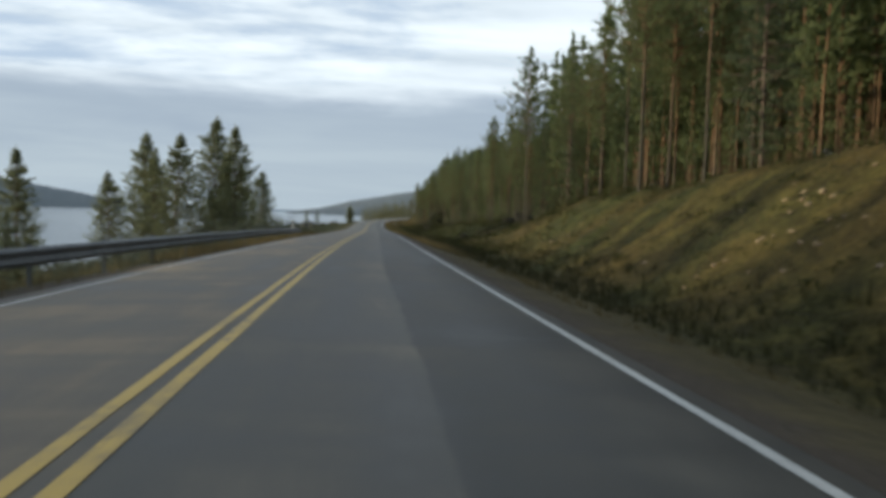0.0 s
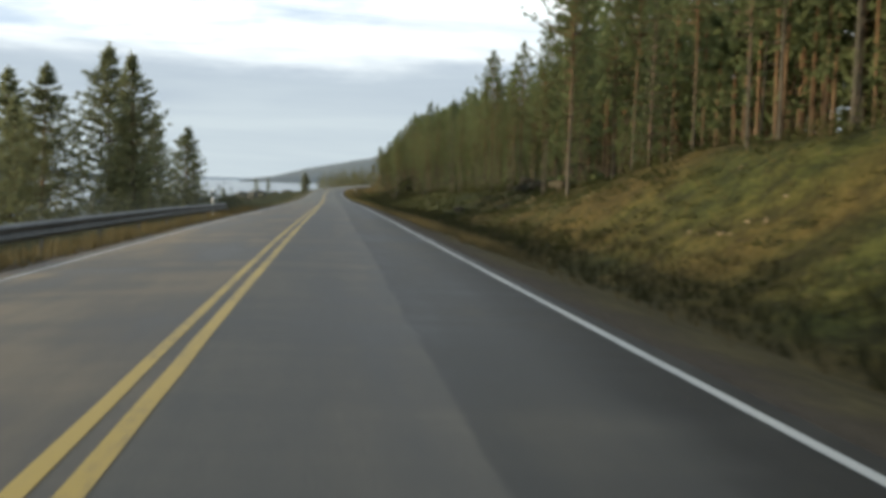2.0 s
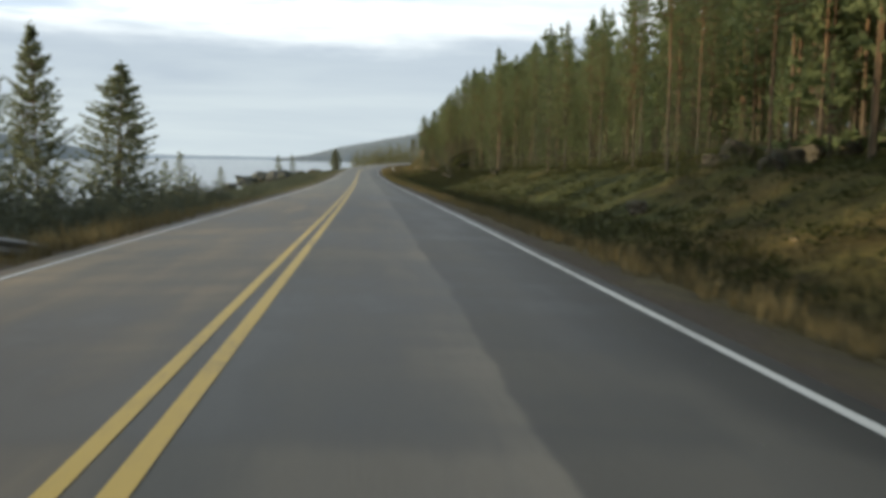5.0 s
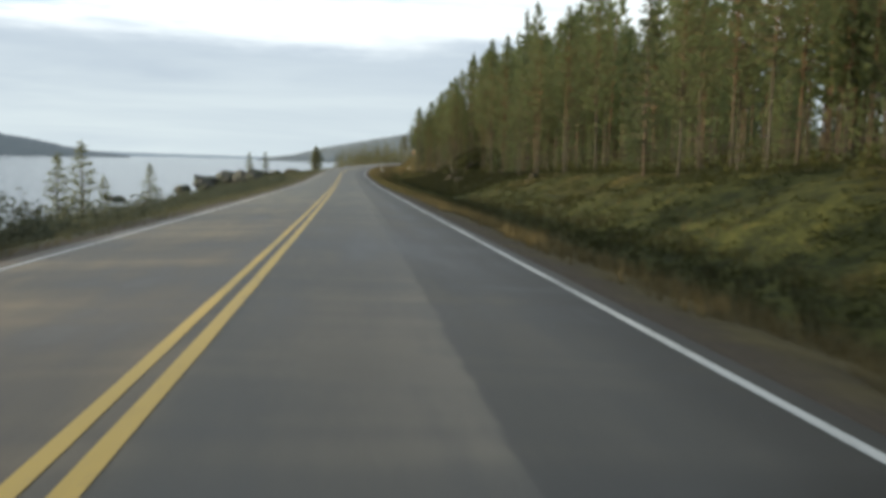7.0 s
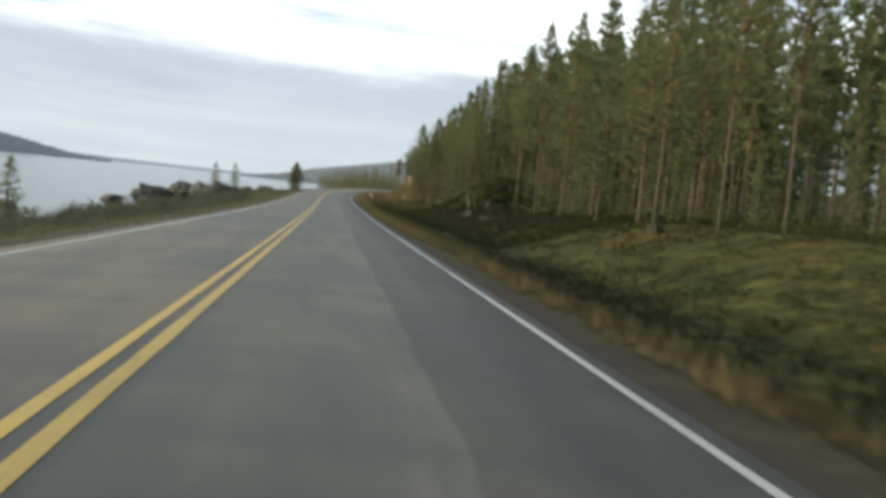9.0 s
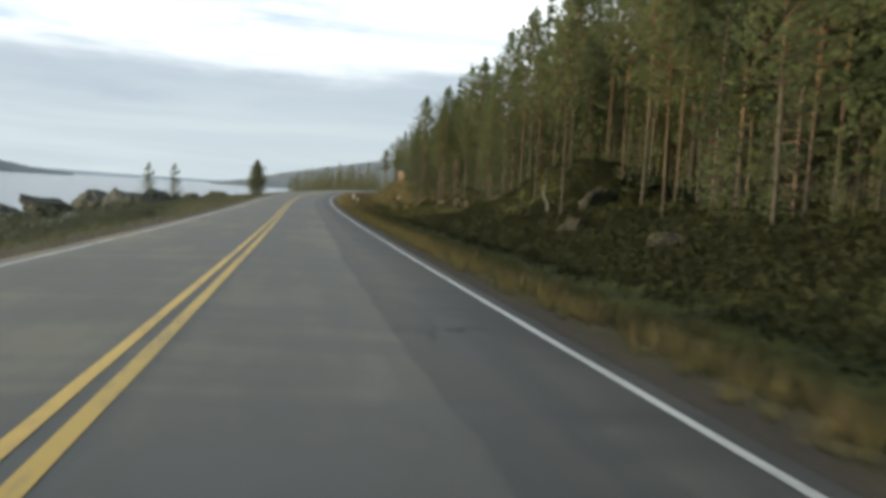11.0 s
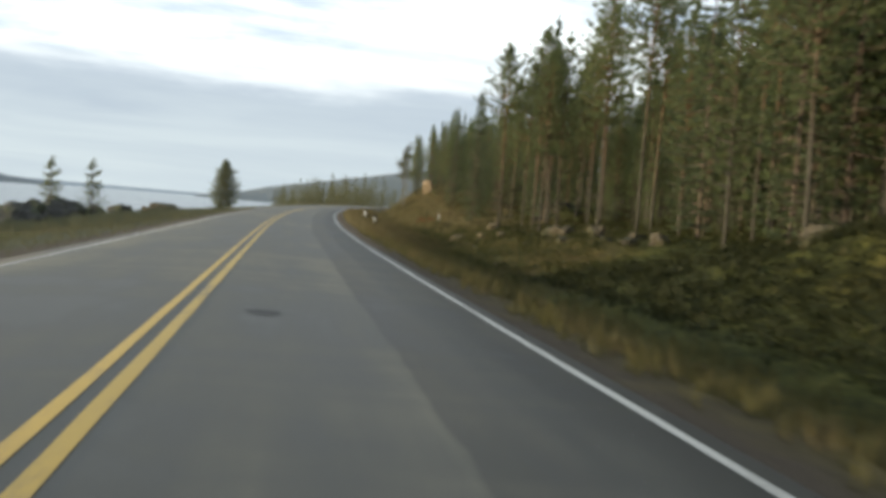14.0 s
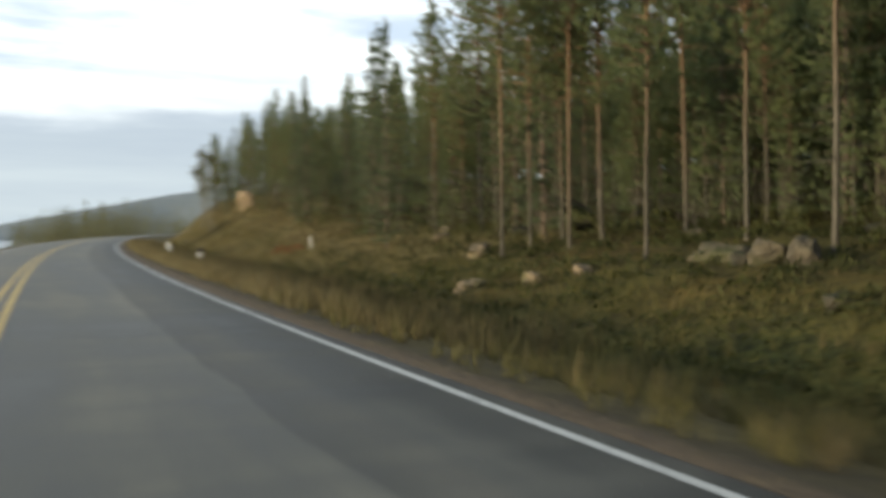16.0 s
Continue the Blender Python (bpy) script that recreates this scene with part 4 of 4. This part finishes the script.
ROCKS = [
    (16.9, 191.2, (1.25, 1.0, 0.95), M_ROCK, "large angular granite boulder among the pines", 0.32), (13.6, 184.8, (0.80, 0.64, 0.66), M_ROCK, "lichen-spotted granite boulder on the bank", 0.15), (13.5, 175.0, (1.1, 0.7, 0.42), M_ROCK, "flat granite boulder sunk in the moss", 0.38),
    (15.75, 227.7, (0.85, 0.6, 0.30), M_PALE, "flat-topped granite slab at the forest edge", 0.1), (15.5, 226.2, (0.5, 0.5, 0.46), M_PALE, "split granite block at the forest edge", 0.1),
    (15.6, 225.5, (0.42, 0.45, 0.56), M_PALE, "split granite block at the forest edge", 0.1), (15.3, 226.8, (0.28, 0.28, 0.3), M_ROCK, "broken granite block at the forest edge", 0.15),
    (20.4, 240.4, (1.5, 1.2, 1.35), M_ROCK, "dark mossy boulder among the pines", 0.15), (15.2, 237.1, (0.85, 0.55, 0.34), M_TAN, "flat pale stone half sunk in the moss", 0.2),
    (18.3, 280.2, (0.8, 0.8, 1.25), M_WARM, "tall sunlit pale rock on the wooded slope", 0.15), (10.9, 98.0, (0.75, 0.5, 0.42), M_PALE, "brown broken stone on the mossy bank", 0.2),
    (11.4, 84.6, (0.20, 0.18, 0.42), M_ROCK, "upright grey stone on the mossy bank", 0.1), (17.6, 105.5, (1.4, 1.0, 0.95), M_PALE, "pale rock at the edge of the forest", 0.2),
    (16.2, 104.0, (0.9, 0.7, 0.6), M_PALE, "mossy granite rock at the edge of the forest", 0.2), (21.3, 228.2, (0.6, 0.5, 0.4), M_PALE, "pale stone in a row at the forest edge", 0.15),
    (20.0, 233.0, (0.5, 0.4, 0.35), M_ROCK, "grey stone in a row at the forest edge", 0.15), (19.0, 241.0, (0.6, 0.5, 0.4), M_ROCK, "grey stone in a row at the forest edge", 0.15),
    (17.2, 244.0, (0.6, 0.5, 0.34), M_TAN, "flat pale stone at the forest edge", 0.15), (15.9, 58.2, (0.4, 0.3, 0.3), M_PALE, "pale stone at the top of the bank", 0.2),
    (14.6, 150.0, (0.5, 0.4, 0.35), M_ROCK, "grey stone in the moss", 0.2),
    (18.0, 180.0, (0.7, 0.6, 0.5), M_ROCK, "grey granite boulder in the moss", 0.2), (13.0, 230.5, (0.45, 0.4, 0.28), M_TAN, "pale stone half sunk in the moss", 0.25),
    (15.9, 207.4, (0.62, 0.5, 0.5), M_PALE, "tan granite boulder at the foot of the mossy mound", 0.2), (15.6, 215.6, (0.62, 0.45, 0.42), M_PALE, "tan flat stone in a row at the forest edge", 0.2), (14.9, 216.6, (0.45, 0.4, 0.3), M_ROCK, "flat stone in a row at the forest edge", 0.2),
    (14.2, 221.7, (0.40, 0.35, 0.24), M_PALE, "flat stone in a row at the forest edge", 0.2), (15.6, 217.6, (0.48, 0.4, 0.30), M_PALE, "flat stone in a row at the forest edge", 0.2), (15.1, 219.2, (0.34, 0.3, 0.22), M_ROCK, "flat stone in a row at the forest edge", 0.2),
    (13.2, 222.7, (0.5, 0.35, 0.18), M_ROCK, "flat stone sunk in the heather", 0.25),
    (14.4, 284.0, (0.4, 0.35, 0.3), M_PALE, "small pale stone on the wooded slope", 0.2), (21.3, 251.7, (0.5, 0.4, 0.35), M_PALE, "pale stone among the pines", 0.15),
    (19.6, 103.4, (1.1, 0.8, 0.75), M_PALE, "pale granite rock in a heap at the edge of the forest", 0.1), (21.3, 103.4, (1.0, 0.8, 0.65), M_PALE, "pale rock in a heap at the edge of the forest", 0.05),
    (18.5, 106.0, (1.1, 0.9, 0.7), M_PALE, "pale granite rock in a heap at the edge of the forest", 0.1), (15.3, 97.5, (0.9, 0.7, 0.55), M_ROCK, "mossy granite rock at the top of the bank", 0.15),
    (17.0, 100.0, (1.0, 0.8, 0.7), M_PALE, "pale rock at the top of the bank", 0.1), (16.2, 223.2, (0.65, 0.5, 0.55), M_PALE, "angular granite block at the forest edge", 0.15),
    (11.9, 231.5, (0.5, 0.4, 0.3), M_TAN, "flat pale stone sunk in the heather", 0.2), (13.7, 229.7, (0.3, 0.26, 0.26), M_TAN, "small pale stone sunk in the heather", 0.2),
]
for i, (x, y, size, mat, label, sink) in enumerate(ROCKS):
    size = tuple(k * 0.78 for k in size)
    boulder("boulder", x, y, size, 100 + i, mat, label, "roadside rocks", sink, turn=i * 1.7, blocky=True, tip=0.16 * math.sin(i * 2.3))

SHORE_ROCKS = [
    (-15.9, 258.6, (2.8, 2.1, 1.75), -4.30), (-13.2, 259.4, (2.5, 2.0, 1.55), -3.95), (-11.2, 260.8, (1.6, 1.4, 1.05), -3.55), (-17.6, 256.5, (1.5, 1.3, 0.9), -4.4), (-14.6, 256.6, (1.2, 1.1, 0.8), -4.1), (-18.6, 250.0, (2.6, 2.0, 1.1), -4.5), (-9.6, 262.3, (1.3, 1.1, 0.85), -3.15), (-6.6, 266.0, (1.5, 1.2, 0.66), -2.60), (-7.9, 264.3, (0.75, 0.7, 0.55), -2.85),
    (-16.5, 240.0, (2.4, 2.0, 1.4), -4.0), (-13.5, 236.0, (1.8, 1.5, 1.2), -3.7), (-17.5, 228.0, (2.2, 1.6, 1.3), -4.2), (-12.5, 246.0, (1.6, 1.4, 1.1), -3.4), (-11.0, 228.0, (1.2, 1.2, 0.9), -3.3),
    (-20.5, 188.0, (0.9, 0.7, 0.45), -4.7), (-22.0, 190.5, (0.6, 0.5, 0.35), -4.75), (-15.5, 212.0, (1.5, 1.3, 1.0), -4.0), (-17.0, 205.0, (1.3, 1.1, 0.8), -4.3),
]
for i, (x, y, size, z) in enumerate(SHORE_ROCKS):
    boulder("boulder", x, y, size, 300 + i, M_PALE if i in (7, 8) else M_SHORE, "small pale boulder beside the dark shore rocks" if i in (7, 8) else "dark rounded boulder on the lake shore",
            "shore boulders", 0.2, turn=i * 0.9, z=z + 0.3)


def bank_stones():
    rs = np.random.RandomState(21)
    heaps = [(35.4, 9.6), (32.6, 10.1), (34.3, 10.9), (28.8, 9.7), (36.2, 12.1), (56.5, 10.5)]
    for i in range(60):
        if i < 36:
            s, u = heaps[i % 6][0] + rs.normal(0, 0.8), heaps[i % 6][1] + rs.normal(0, 0.45)
        elif i < 48:
            s, u = rs.uniform(23, 62), rs.uniform(8.6, 13.2)
        else:
            s, u = rs.uniform(66, 90), rs.uniform(9.5, 13.0)
        x, y = plan(s, u)
        k = rs.uniform(0.035, 0.095)
        boulder("stone", float(x), float(y), (k * 1.3, k, k * 0.8), 500 + i, M_WARM, "small pale broken stone on the road bank", "bank stones", 0.25, turn=rs.uniform(0, 6.28))


bank_stones()


# ---------------------------------------------------------------- guardrail and marker posts
def guardrail():
    ob = thing("guardrail", "galvanised steel guardrail with its end bent down to the ground", "guardrail")
    u0 = -4.06
    prof = [(0.0, 0.0), (0.030, 0.02), (0.055, 0.055), (0.055, 0.09), (0.012, 0.135), (0.012, 0.175), (0.055, 0.22), (0.055, 0.255), (0.030, 0.29), (0.0, 0.31)]
    ss = np.concatenate([np.arange(-60, 80.0, 2.0), [80.5, 81.5, 83.0, 84.6, 86.9]])
    lower = np.interp(ss, [-60, 66, 80.5, 81.5, 86.9], [0.05, 0.06, 0.12, 0.20, 0.80])
    slim = np.interp(ss, [-60, 81.5, 86.9], [1, 1, 0.6])
    rows = []
    for side in (0.0, -0.004):
        for pu, pz in prof:
            x, y = plan(ss, u0 + pu + side - np.interp(ss, [80.5, 86.9], [0, 0.5]))
            z = np.interp(ss, SG, CZ) - 0.16 + 0.36 + pz * slim - lower
            rows.append(np.stack([x, y, z], -1))
    n, m = len(ss), len(prof)
    v = np.concatenate(rows)
    f = []
    for o in (0, m):
        for r in range(m - 1):
            for k in range(n - 1):
                q = ((o + r) * n + k, (o + r) * n + k + 1, (o + r + 1) * n + k + 1, (o + r + 1) * n + k)
                f.append(q if o else q[::-1])
    for k in range(n - 1):
        f.append((k, k + 1, m * n + k + 1, m * n + k))
        f.append(((m - 1) * n + k, (2 * m - 1) * n + k, (2 * m - 1) * n + k + 1, (m - 1) * n + k + 1))
    part("beam", mesh_of("beam", v, f, M_STEEL, True), ob)
    post = mesh_of("post", *join([box(-0.05, -0.045, -0.03, 0.03, -0.9, 0.60), box(-0.05, 0.0, -0.033, -0.028, -0.9, 0.60), box(-0.05, 0.0, 0.028, 0.033, -0.9, 0.60)]), M_STEEL)
    for s in np.arange(-58, 79, 4.0):
        x, y = plan(s, u0 - 0.02)
        p = part("post", post, ob)
        p.matrix_world = pose(float(x), float(y), float(np.interp(s, SG, CZ)) - 0.12, 0, 0, -math.degrees(float(np.interp(s, SG, PSI))))


guardrail()


def marker_post(x, y, top, label, lean=0.0, stout=1.0, band=(0.32, 0.12)):
    z = float(ground_z(*along(x, y)))
    h = max(0.7, top - z)
    ob = thing("marker_post", label, "marker post", "roadside marker posts", (x, y, z))
    ob.rotation_euler = (0, radians(lean), 0)
    ob.scale = (stout, stout, 1)
    bm = bmesh.new()
    bmesh.ops.create_cone(bm, cap_ends=True, segments=10, radius1=0.036, radius2=0.033, depth=h + 0.2, matrix=Matrix.Translation((0, 0, h / 2 - 0.1)))
    for v in bm.verts:
        v.co.y *= 0.55
        if v.co.z > h - 0.05:
            v.co.z -= 0.05 * (v.co.x / 0.033)
    me = bpy.data.meshes.new("shaft")
    bm.to_mesh(me)
    bm.free()
    me.materials.append(M_POST)
    shaft = part("shaft", me, ob)
    if band:
        part("band", mesh_of("band", *box(-0.038, 0.038, -0.024, 0.024, h - band[0], h - band[1]), M_BLACK), shaft, "black reflector band")


marker_post(-3.74, 79.3, 0.45, "white reflector post behind the guardrail end")
marker_post(14.6, 252.0, -1.15, "thin white marker post beside a rust-red bush", band=None)
marker_post(9.95, 253.6, -1.22, "stout weathered white marker post on the dry verge", 6.0, 2.8, (0.16, -0.03))
marker_post(10.3, 264.3, -0.92, "stout weathered white marker post on the dry verge", -3.0, 2.8, None)


# ---------------------------------------------------------------- road repairs
def tar_patch(s0, u0, rx, ry, seed, name, label, mat):
    rs = np.random.RandomState(seed)
    a = np.linspace(0, 2 * np.pi, 22, endpoint=False)
    r = 1 + rs.uniform(-0.18, 0.18, 22)
    x, y = plan(s0 + ry * r * np.sin(a), u0 + rx * r * np.cos(a))
    z = road_z(s0 + ry * r * np.sin(a), u0 + rx * r * np.cos(a)) + 0.005
    me = mesh_of(name, np.stack([x, y, z], -1), [tuple(range(22))[::-1]], mat)
    tagged(new(name, me), label, "road repair", kind="structure")


def crack(s0, u0, s1, u1, seed):
    rs = np.random.RandomState(seed)
    t = np.linspace(0, 1, 16)
    s, u = s0 + (s1 - s0) * t + rs.uniform(-0.12, 0.12, 16), u0 + (u1 - u0) * t + rs.uniform(-0.05, 0.05, 16)
    w = rs.uniform(0.006, 0.020, 16)
    v = []
    for k in (-1, 1):
        x, y = plan(s + k * w, u)
        v.append(np.stack([x, y, road_z(s, u) + 0.005], -1))
    q = np.arange(15)
    me = mesh_of("crack", np.concatenate(v), np.stack([q, q + 1, q + 17, q + 16], -1), M_TAR)
    tagged(new("road_crack", me), "dark sealed crack across the asphalt", "road repair", kind="structure")


M_TAR = simple("dark_tar", (0.020, 0.020, 0.020), (0.042, 0.042, 0.042), 12.0, 0.7)
tar_patch(197.4, 0.85, 0.20, 0.22, 2, "road_patch", "small dark tar patch on the asphalt", M_TAR)
for i, ends in enumerate([(163.8, 2.2, 163.4, 3.3), (162.9, 2.0, 161.0, 2.5), (161.0, 2.5, 159.2, 2.3), (161.4, 2.4, 161.8, 3.2), (159.8, 2.0, 160.2, 3.0), (176.9, 2.1, 175.2, 2.6), (176.0, 2.3, 176.4, 3.2)]):
    crack(*ends, 30 + i)
crack(224.6, 0.9, 225.3, 3.0, 8)
crack(66.6, -0.55, 64.2, -2.6, 3)
crack(66.6, -0.55, 67.6, -1.3, 4)


# ---------------------------------------------------------------- undergrowth
def scatter(protos, spots, seed, tilt=0.15):
    """Copies of small clumps joined in one set of places and faces. spots: x, y, z, size."""
    rs = np.random.RandomState(seed)
    spots = np.asarray(spots, float)
    pick = rs.randint(len(protos), size=len(spots))
    vs, fs, n = [], [], 0
    for i, (pv, pf) in enumerate(protos):
        mine = spots[pick == i]
        if not len(mine):
            continue
        a = rs.uniform(0, 6.28, len(mine))
        c, si = np.cos(a)[:, None], np.sin(a)[:, None]
        k = mine[:, 3:4] * rs.uniform(0.75, 1.25, (len(mine), 1))
        x = (pv[None, :, 0] * c - pv[None, :, 1] * si) * k + mine[:, 0:1]
        y = (pv[None, :, 0] * si + pv[None, :, 1] * c) * k + mine[:, 1:2]
        z = pv[None, :, 2] * k * rs.uniform(0.75, 1.3, (len(mine), 1)) + mine[:, 2:3]
        vs.append(np.stack([x, y, z], -1).reshape(-1, 3))
        fs.append((pf[None] + (np.arange(len(mine)) * len(pv))[:, None, None] + n).reshape(-1, 3))
        n += len(pv) * len(mine)
    return np.concatenate(vs), np.concatenate(fs)


def shrub_proto(seed, count, flat, blade, wide):
    """A low dome of small leaves."""
    rs = np.random.RandomState(seed)
    a, q = rs.uniform(0, 6.28, count), np.sqrt(rs.uniform(0, 1, count))
    p = np.stack([q * np.cos(a), q * np.sin(a), flat * (1 - q * q) * rs.uniform(0.5, 1.1, count)], -1)
    return tufts(p, rs, 2, blade, wide, 0.5)


def grass_proto(seed, count, tall):
    rs = np.random.RandomState(seed)
    a, q = rs.uniform(0, 6.28, count), rs.uniform(0, 0.16, count)
    base = np.stack([q * np.cos(a), q * np.sin(a), np.full(count, -0.03)], -1)
    tip = base + np.stack([rs.normal(0, 0.12, count), rs.normal(0, 0.12, count), tall * rs.uniform(0.6, 1.2, count)], -1)
    side = np.stack([-np.sin(a), np.cos(a), 0 * a], -1) * 0.010
    v = np.stack([base - side, base + side, tip], 1).reshape(-1, 3)
    return v, np.arange(len(v)).reshape(-1, 3)


def spots_in(seed, count, s0, s1, u0, u1, size, bias=1.0, keep=None):
    rs = np.random.RandomState(seed)
    s, q = rs.uniform(s0, s1, count), rs.uniform(0, 1, count) ** bias
    lo = u0(s) if callable(u0) else np.full(count, u0, float)
    hi = u1(s) if callable(u1) else np.full(count, u1, float)
    u = lo + (hi - lo) * q
    x, y = plan(s, u)
    z = ground_z(s, u)
    out = np.stack([x, y, z, rs.uniform(*size, count)], -1)
    ok = z > LAKE_Z - 0.05
    if keep is not None:
        ok &= keep(x, y)
    return out[ok]


def cover(name, label, category, protos, spots, mat, seed):
    v, f = scatter(protos, spots, seed)
    tagged(new(name, mesh_of(name, v, f, mat)), label, category, kind="stuff")


SHRUBS = [shrub_proto(i, 17, 0.55, 0.33, 0.125) for i in range(5)]
GRASS = [grass_proto(i, 9, 0.42) for i in range(5)]
SCRUB = [shrub_proto(40 + i, 74, 0.95, 0.19, 0.068) for i in range(5)]

patchy = lambda x, y: lump(x, y, 5.0, 31) + 0.5 * lump(x, y, 1.7, 32) > -0.30  # noqa: E731
cover("heather", "low heather and bilberry shrubs over the mossy bank", "undergrowth", SHRUBS, np.concatenate([
    spots_in(1, 3700, 62, 160, 7.6, 22, (0.18, 0.46), 1.15, patchy), spots_in(29, 1700, 212, 247, 7.6, 22, (0.18, 0.46), 1.15, patchy), spots_in(33, 700, 247, 310, 9.0, 22, (0.15, 0.36), 0.8, patchy), spots_in(16, 1000, 16, 62, 7.6, 20, (0.15, 0.36), 0.8, patchy)]), M_SHRUB, 1)
cover("dry_grass", "dry straw-coloured grass along the road verge", "grass", GRASS, np.concatenate([
    spots_in(2, 700, 16, 58, 4.8, 6.0, (0.25, 0.5), 0.9, lambda x, y: lump(x, y, 4.0, 33) > 0.0),
    spots_in(26, 1800, 24, 100, 8.0, 14.0, (0.20, 0.5), 1.0, lambda x, y: lump(x, y, 4.0, 43) > -0.20),
    spots_in(15, 5600, 58, 192, 4.45, 6.7, (0.35, 0.9), 0.9, lambda x, y: lump(x, y, 4.0, 33) > -0.15),
    spots_in(13, 4200, 246, 300, 5.5, 14.5, (0.35, 0.8), 1.0, lambda x, y: lump(x, y, 4.0, 36) > -0.25),
    spots_in(12, 3000, 190, 330, 4.4, 6.6, (0.35, 0.85), 0.9, lambda x, y: lump(x, y, 4.0, 33) > -0.15),
    spots_in(14, 4600, 224, 300, 4.4, 7.8, (0.5, 1.1), 1.0, lambda x, y: lump(x, y, 3.0, 37) > -0.30),
    spots_in(31, 1000, 40, 94, -5.0, -3.5, (0.5, 1.0), 0.8),
    spots_in(3, 900, 16, 110, -6.0, -3.7, (0.35, 0.8), 0.7),
    spots_in(4, 2600, 16, 300, 8.5, 14, (0.35, 0.7), 1.2, lambda x, y: lump(x, y, 7.0, 35) > 0.08)]), M_STRAW, 2)
cover("ditch_sedge", "grass in the roadside ditch with the ditch's shade put into its colour", "grass", GRASS, spots_in(9, 4200, 16, 150, 6.2, 9.2, (0.4, 0.95)), M_SEDGE, 5)
cover("verge_grass", "olive autumn grass on the verge and the road bank", "grass", GRASS, np.concatenate([
    spots_in(37, 3400, 150, 230, 4.15, 8.0, (0.40, 0.85), 1.0, lambda x, y: lump(x, y, 4.0, 46) > -0.35),
    spots_in(17, 4200, 140, 300, 5.6, 7.6, (0.35, 0.8), 1.0, lambda x, y: lump(x, y, 5.0, 41) > -0.35),
    spots_in(19, 4800, 214, 300, 7.4, 11.5, (0.35, 0.8), 1.0, lambda x, y: lump(x, y, 5.0, 41) > -0.35),
    spots_in(18, 3600, 16, 110, 7.8, 14.0, (0.22, 0.5), 1.0, lambda x, y: lump(x, y, 4.0, 42) > -0.05)]), M_OLIVE, 6)
cover("shore_grass", "grey-green autumn grass between road and lake", "grass", GRASS, np.concatenate([
    spots_in(25, 4200, 222, 290, -13.0, -5.4, (0.4, 0.9)),
    spots_in(20, 6500, 16, 330, -6.8, -3.45, (0.25, 0.65), 1.6)]), M_SHORE_GRASS, 7)
cover("slope_grass", "golden autumn grass, paled for glare, on the open slope beside the bend", "grass", GRASS, np.concatenate([
    spots_in(34, 9500, 238, 306, 8.6, 18, (0.35, 0.75), 1.0, lambda x, y: lump(x, y, 6.0, 44) > -0.45),
    spots_in(35, 2600, 228, 300, 4.3, 6.2, (0.45, 0.95), 1.0, lambda x, y: lump(x, y, 3.0, 45) > -0.25)]), M_GOLD, 10)
bush = mesh_of("bush", *scatter([shrub_proto(90, 260, 0.95, 0.15, 0.06)], np.array([[0.0, 0.0, 0.0, 0.55], [-0.6, 0.25, 0.0, 0.4]]), 11), M_RUST)
bush_at = (14.0, 252.3)
bush_ob = new("bush", bush)
bush_ob.location = (*bush_at, float(ground_z(*along(*bush_at))) - 0.03)
tagged(bush_ob, "rust-red autumn bush beside a thin white post", "bush")
# darkened shrubs laid only along the stretch of bank that lies in shade
cover("bilberry", "dense bilberry shrubs with the wooded bank's shade put into their colour", "undergrowth", SHRUBS, np.concatenate([
    spots_in(28, 6000, 157, 213, 8.3, 19, (0.22, 0.50), 1.0), spots_in(36, 3600, 166, 196, 9.5, 22, (0.25, 0.55), 1.0)]), M_BILBERRY, 8)
cover("willow_scrub", "dense grey-green scrub on the slope to the lake", "scrub", SCRUB, np.concatenate([
    spots_in(5, 520, 16, 120, lambda s: np.interp(s, SHORE_S, SHORE_U) + 0.5, -6.2, (0.4, 1.0)),
    spots_in(6, 880, 100, 204, lambda s: np.interp(s, SHORE_S, SHORE_U) + 0.6, -6.0, (0.30, 1.0)),
    spots_in(7, 120, 300, 430, lambda s: np.interp(s, SHORE_S, SHORE_U) + 0.5, -7.0, (0.3, 0.6)),
    spots_in(10, 210, 222, 285, -16.0, -8.0, (0.15, 0.4)), spots_in(30, 420, 224, 264, -13.5, -5.6, (0.15, 0.42)), spots_in(24, 140, 247, 272, -16.5, -10.0, (0.3, 0.65))]), M_WILLOW, 3)
TALL_SCRUB = [shrub_proto(60 + i, 150, 1.25, 0.15, 0.055) for i in range(4)]
cover("tall_scrub", "waist-high willow scrub below the lakeside pines", "scrub", TALL_SCRUB, spots_in(27, 330, 76, 117, -16.0, -6.0, (0.6, 1.5)), M_WILLOW, 9)
cover("forest_shrubs", "knee-high shrubs between the pines", "undergrowth", SCRUB, spots_in(8, 900, 16, 320, 13.5, 34, (0.4, 0.9)), M_SHRUB, 4)
